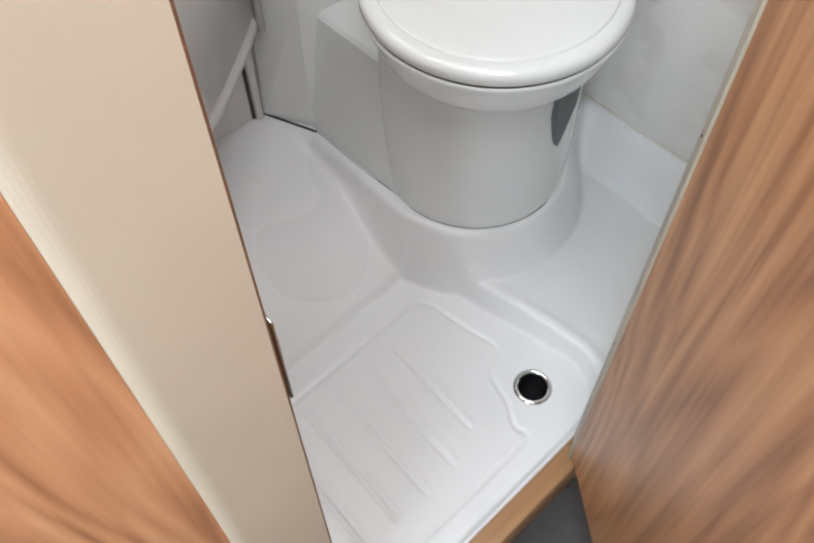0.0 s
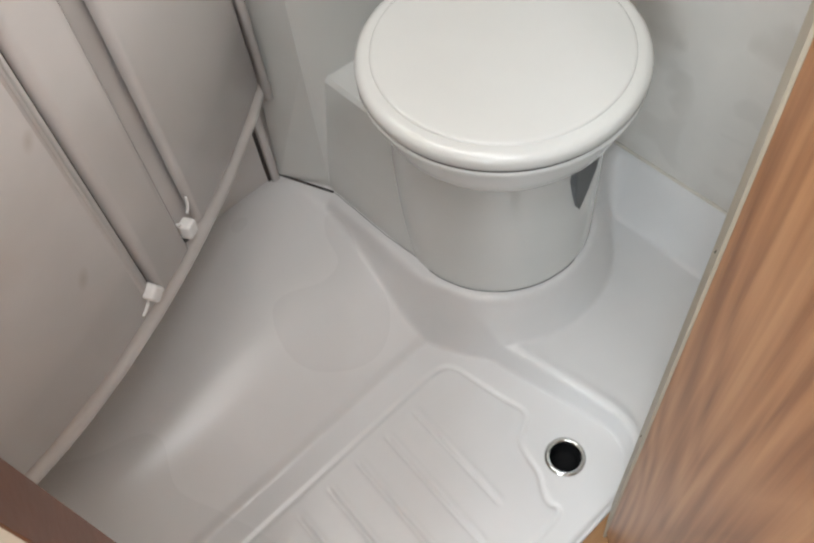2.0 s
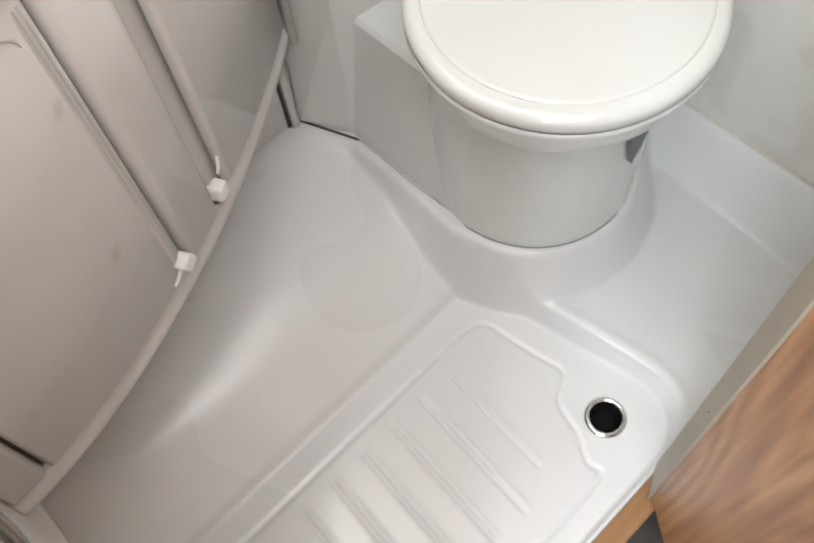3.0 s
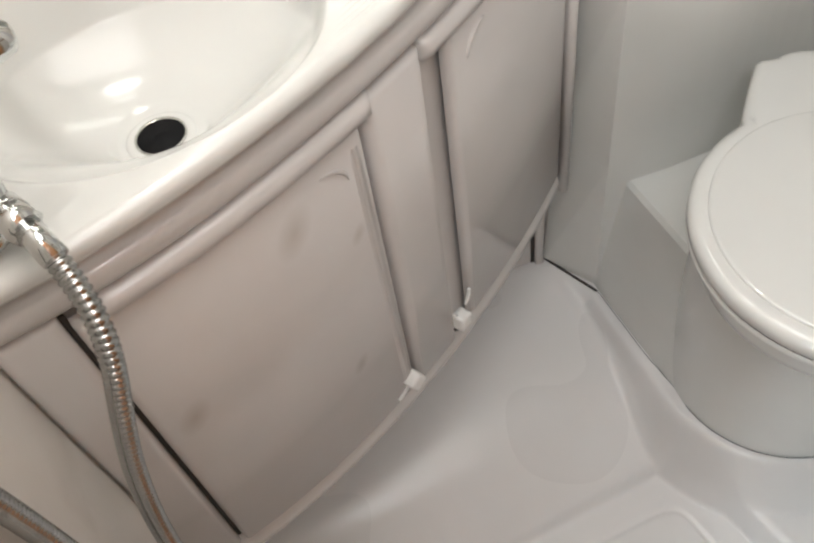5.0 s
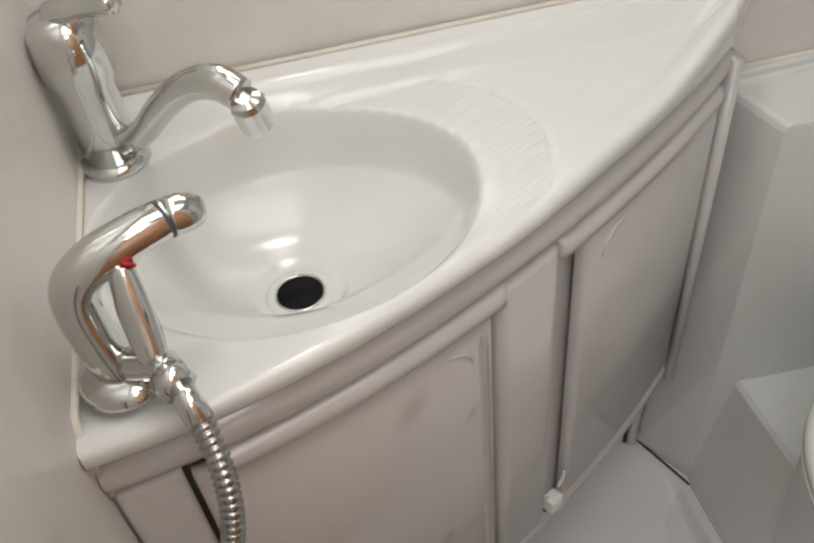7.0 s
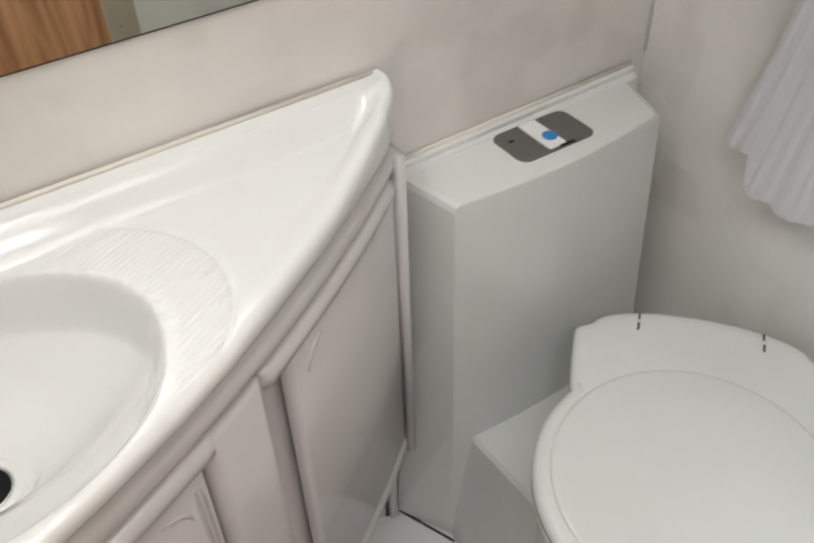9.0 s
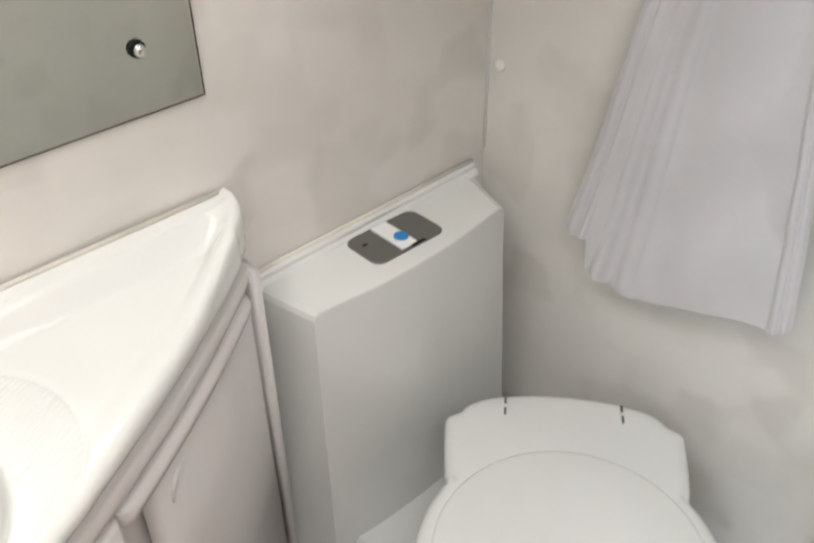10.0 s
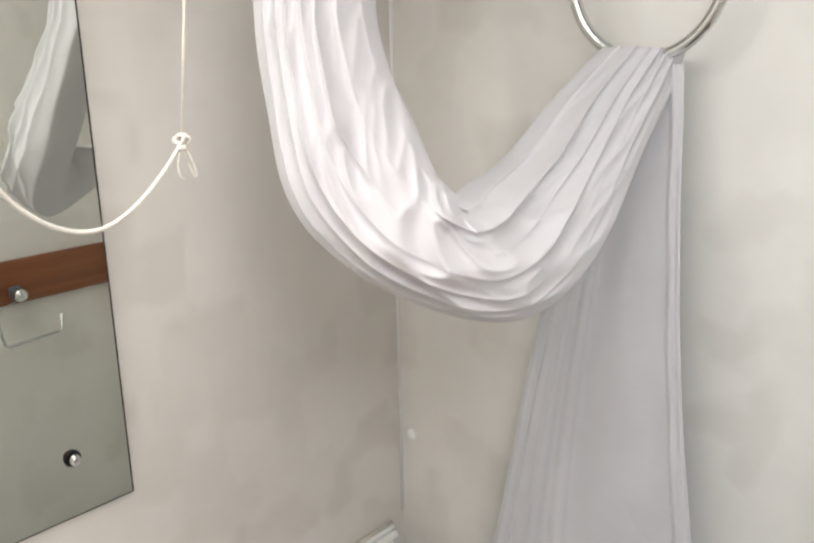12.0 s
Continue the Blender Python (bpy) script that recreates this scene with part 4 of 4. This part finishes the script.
# ---- shower curtain ----
def build_curtain():
    cur = thing("shower_curtain", "white shower curtain swagged through a chrome ring", "curtain")
    nv, nu = 120, 150
    v = np.linspace(0, 1, nv)[:, None]
    u = np.linspace(0, 1, nu)[None, :]
    ub = [0, 0.08, 0.16, 0.17, 0.27, 0.36, 0.38, 0.62, 0.86, 1.0]
    yb = np.interp(u, ub, [-0.181, -0.200, -0.217, -0.221, -0.250, -0.286, -0.290, -0.370, -0.460, -0.486])
    zb = np.interp(u, ub, [0.884, 0.880, 0.884, 0.836, 0.828, 0.826, 0.822, 0.850, 0.868, 0.884])
    yt = -0.335 - 0.083 * u
    bend = v ** 0.92
    y = yt + (yb - yt) * bend + 0.012 * np.sin(math.pi * v) * (u - 0.5)
    z = 1.574 + (zb - 1.574) * v
    fold = np.zeros((nv, nu))
    for k, (c, wd, amp) in enumerate(((0.05, 0.035, 0.016), (0.15, 0.030, 0.020), (0.24, 0.032, 0.018), (0.345, 0.030, 0.014), (0.60, 0.10, 0.010), (0.78, 0.07, -0.008), (0.90, 0.025, 0.014), (0.97, 0.02, 0.010))):
        cc = c + 0.015 * np.sin(3 * v + k)
        fold += 0.75 * amp * np.exp(-((u - cc) / (wd * (1.5 - 0.35 * v))) ** 2) * (0.35 + 0.65 * v)
    small = 0.0010 * np.sin(u * 17 + 2 * np.sin(v * 5)) * (1 - v) + 0.0030 * np.sin(v * 31 + u * 9) * np.exp(-((u - 0.7) / 0.2) ** 2)
    wrinkle = np.array([[abs(noise.noise(Vector((a * 3.2 + 2.0 * c, c * 9.0 - 2.5 * a, 0.3)))) for a in u[0]] for c in v[:, 0]])
    small = small + 0.010 * wrinkle * np.exp(-((u - 0.66) / 0.22) ** 2) * (0.25 + 0.75 * v)
    x = -0.040 - 0.018 * np.sin(math.pi * np.minimum(v * 1.2, 1)) - fold - small
    y = y + 0.5 * np.gradient(fold, axis=1) * 1.2
    verts = np.stack([x.ravel(), y.ravel(), (z + 0 * u).ravel()], 1)
    faces = [(r * nu + c, r * nu + c + 1, (r + 1) * nu + c + 1, (r + 1) * nu + c) for r in range(nv - 1) for c in range(nu - 1)]
    tail = part("tail", mesh_from("curtain_tail", verts, faces, CLOTH), cur, "pleated hanging end of the curtain")
    # swag: a sling of gathered cloth between its inner and outer edge, with pleats that run along it
    n, m = 220, 150
    tt = np.linspace(0, len(SWAG) - 1, n)

    def glide(rows):
        col, out = np.array(rows), []
        for t in tt:
            i = min(int(t), len(col) - 2)
            f = t - i
            p0, p1, p2, p3 = col[max(i - 1, 0)], col[i], col[i + 1], col[min(i + 2, len(col) - 1)]
            out.append(0.5 * (2 * p1 + (p2 - p0) * f + (2 * p0 - 5 * p1 + 4 * p2 - p3) * f * f + (3 * p1 - p0 - 3 * p2 + p3) * f ** 3))
        return np.array(out)

    inner, outer = glide([a for a, _ in SWAG]), glide([c for _, c in SWAG])
    toward = np.array((-0.72, -0.56, 0.12))
    toward /= np.linalg.norm(toward)
    s = tt / (len(SWAG) - 1)
    w = np.linspace(0, 1, m)
    # pleats: where each lies across the cloth and how high it stands, at stations along the sling
    stations = [0.0, 0.15, 0.30, 0.45, 0.55, 0.70, 0.85, 1.0]
    pleats = [((.16, .16, .14, .06, .06, .10, .10, .10), (.003, .006, .012, .008, .003, .000, .002, .003), .08),
              ((.36, .36, .34, .22, .20, .30, .28, .26), (.006, .014, .018, .012, .000, .002, .006, .007), .10),
              ((.50, .52, .52, .40, .38, .46, .44, .42), (.004, .006, .003, .000, .000, .009, .008, .007), .05),
              ((.64, .66, .68, .58, .56, .56, .55, .54), (.005, .010, .008, .002, .003, .007, .009, .008), .08),
              ((.74, .78, .80, .76, .74, .68, .66, .66), (.003, .003, .000, .006, .010, .010, .008, .007), .05),
              ((.86, .88, .90, .86, .85, .79, .78, .78), (.004, .003, .002, .006, .010, .007, .007, .006), .05),
              ((.94, .95, .95, .94, .93, .90, .89, .90), (.002, .002, .002, .004, .005, .005, .005, .004), .04)]
    rise = np.zeros((n, m))
    for k, (where, high, wd) in enumerate(pleats):
        c = np.interp(s, stations, where) + np.array([0.03 * noise.noise(Vector((q * 6.0, k * 3.7, 0.5))) for q in s])
        amp = np.interp(s, stations, high) * np.array([1 + 0.8 * noise.noise(Vector((q * 8.0, k * 5.1, 4.5))) for q in s])
        gap = w[None, :] - c[:, None]
        rise += amp[:, None] * np.where(gap < 0, np.exp(gap / (wd * 0.9)), np.exp(-gap / (wd * 0.30)))
    crease = np.array([[abs(noise.noise(Vector((q * 15.0 + 4.0 * v, v * 4.2 - 3.0 * q, 1.7)))) for v in w] for q in s])
    soft = np.array([[noise.noise(Vector((q * 7.0, v * 2.2, 8.2))) for v in w] for q in s])
    belly = np.exp(-((s - 0.47) / 0.22) ** 2)[:, None]
    rise += 0.016 * soft * (0.4 + 0.6 * belly) - 0.020 * crease * (0.30 + 0.70 * belly)
    shell = np.sin(math.pi * np.clip(w, 0, 1))[None, :] ** 0.75
    bulge = np.interp(s, stations, [.028, .030, .038, .050, .052, .044, .038, .036])[:, None]
    ease = np.minimum(1, np.minimum(w, 1 - w) * 12)[None, :]
    lift = bulge * shell + rise * ease
    base = inner[:, None, :] * (1 - w[None, :, None]) + outer[:, None, :] * w[None, :, None]
    face = base + toward * lift[:, :, None]
    behind = (base - toward * (0.55 * bulge * shell)[:, :, None])[:, -2:0:-1]
    rings = [np.concatenate([face[i], behind[i]]) for i in range(n)]
    part("swag", loft("curtain_swag", rings, CLOTH), cur, "gathered swag of the curtain")
    return cur


# inner and outer edge of the sling, from the ring up to the ceiling
SWAG = [
    ((-0.049, -0.334, 1.591), (-0.019, -0.409, 1.584)), ((-0.098, -0.301, 1.536), (-0.047, -0.410, 1.548)), ((-0.140, -0.297, 1.505), (-0.086, -0.406, 1.502)),
    ((-0.181, -0.295, 1.483), (-0.122, -0.410, 1.472)), ((-0.227, -0.302, 1.475), (-0.171, -0.418, 1.437)), ((-0.266, -0.318, 1.473), (-0.226, -0.419, 1.402)),
    ((-0.292, -0.334, 1.476), (-0.279, -0.405, 1.378)), ((-0.304, -0.341, 1.480), (-0.318, -0.375, 1.378)), ((-0.311, -0.338, 1.487), (-0.351, -0.332, 1.395)),
    ((-0.311, -0.329, 1.495), (-0.373, -0.290, 1.419)), ((-0.304, -0.307, 1.522), (-0.384, -0.248, 1.450)), ((-0.300, -0.285, 1.552), (-0.383, -0.218, 1.487)),
    ((-0.295, -0.266, 1.577), (-0.375, -0.197, 1.537)), ((-0.283, -0.242, 1.620), (-0.363, -0.172, 1.597)), ((-0.271, -0.229, 1.660), (-0.352, -0.157, 1.653)),
    ((-0.262, -0.215, 1.800), (-0.345, -0.145, 1.800)), ((-0.255, -0.205, 1.955), (-0.340, -0.135, 1.955)),
]
build_curtain()
ring = thing("curtain_ring", "round chrome tie-back ring on the wall", "ring")
part("hoop", tube("hoop", [(-0.044, -0.376 + 0.080 * math.sin(t), 1.660 - 0.080 * math.cos(t)) for t in np.linspace(0, 2 * math.pi, 65)], 0.0062, CHROME, 14, caps=False), ring)
part("mount", turned("ring_mount", [(0.0, 0.0), (0.022, 0.0), (0.020, 0.008), (0.010, 0.014), (0.009, 0.040), (0.0, 0.046)], CHROME), ring, "", pose(0.0, -0.376, 1.742, 0, -90, 0))
mark = part("wall_plug_cover", turned("wall_plug", [(0.0085, 0.0), (0.0085, 0.0015), (0.006, 0.0025), (0.0, 0.0025)], WHITE_CLIP, sides=20), None, "", pose(0.0, -0.022, 1.045, 0, -90, 0))
tagged(mark, "small white plastic cap on the wallboard", "screw cap")
corner = part("corner_bead", tube("corner_bead", [(0.0, 0.0, 0.915), (0.0, 0.0, ROOF)], 0.0032, WHITE_CLIP, 8))
tagged(corner, "thin pale sealant line in the wall corner", "sealant", kind="structure")

# ---- pull cord ----
cord = thing("pull_cord", "thin white pull cord knotted into a hanging loop", "cord")
part("drop", tube("cord_drop", [(-0.436, -0.182, ROOF), (-0.440, -0.182, 1.633), (-0.453, -0.182, 1.528)], 0.0014, CORD, 8), cord)
part("loop", tube("cord_loop", [(-0.453, -0.182, 1.526), (-0.469, -0.182, 1.507), (-0.500, -0.182, 1.479), (-0.532, -0.182, 1.465), (-0.564, -0.182, 1.472), (-0.592, -0.182, 1.493), (-0.612, -0.183, 1.522),
                               (-0.640, -0.185, 1.60), (-0.665, -0.186, 1.75), (-0.68, -0.186, ROOF)], 0.0020, CORD, 8, smoothing=2), cord, "hanging loop of cord")
knot_pts = [(-0.453 + 0.0052 * math.sin(2 * t) * math.cos(3 * t), -0.182 + 0.0045 * math.sin(3 * t + 1), 1.526 + 0.0052 * math.cos(2 * t + 0.6)) for t in np.linspace(0, 2 * math.pi, 60)]
part("knot", tube("knot", knot_pts, 0.0019, CORD, 8), cord, "small knot in the cord")
for pts in ([(-0.455, -0.182, 1.522), (-0.461, -0.184, 1.508), (-0.460, -0.185, 1.498), (-0.456, -0.184, 1.496)], [(-0.451, -0.182, 1.522), (-0.446, -0.184, 1.508), (-0.443, -0.185, 1.498), (-0.446, -0.184, 1.496), (-0.449, -0.183, 1.508)]):
    part("frayed_end", tube("frayed_end", pts, 0.0013, CORD, 6, smoothing=2), cord, "short loose cord end")
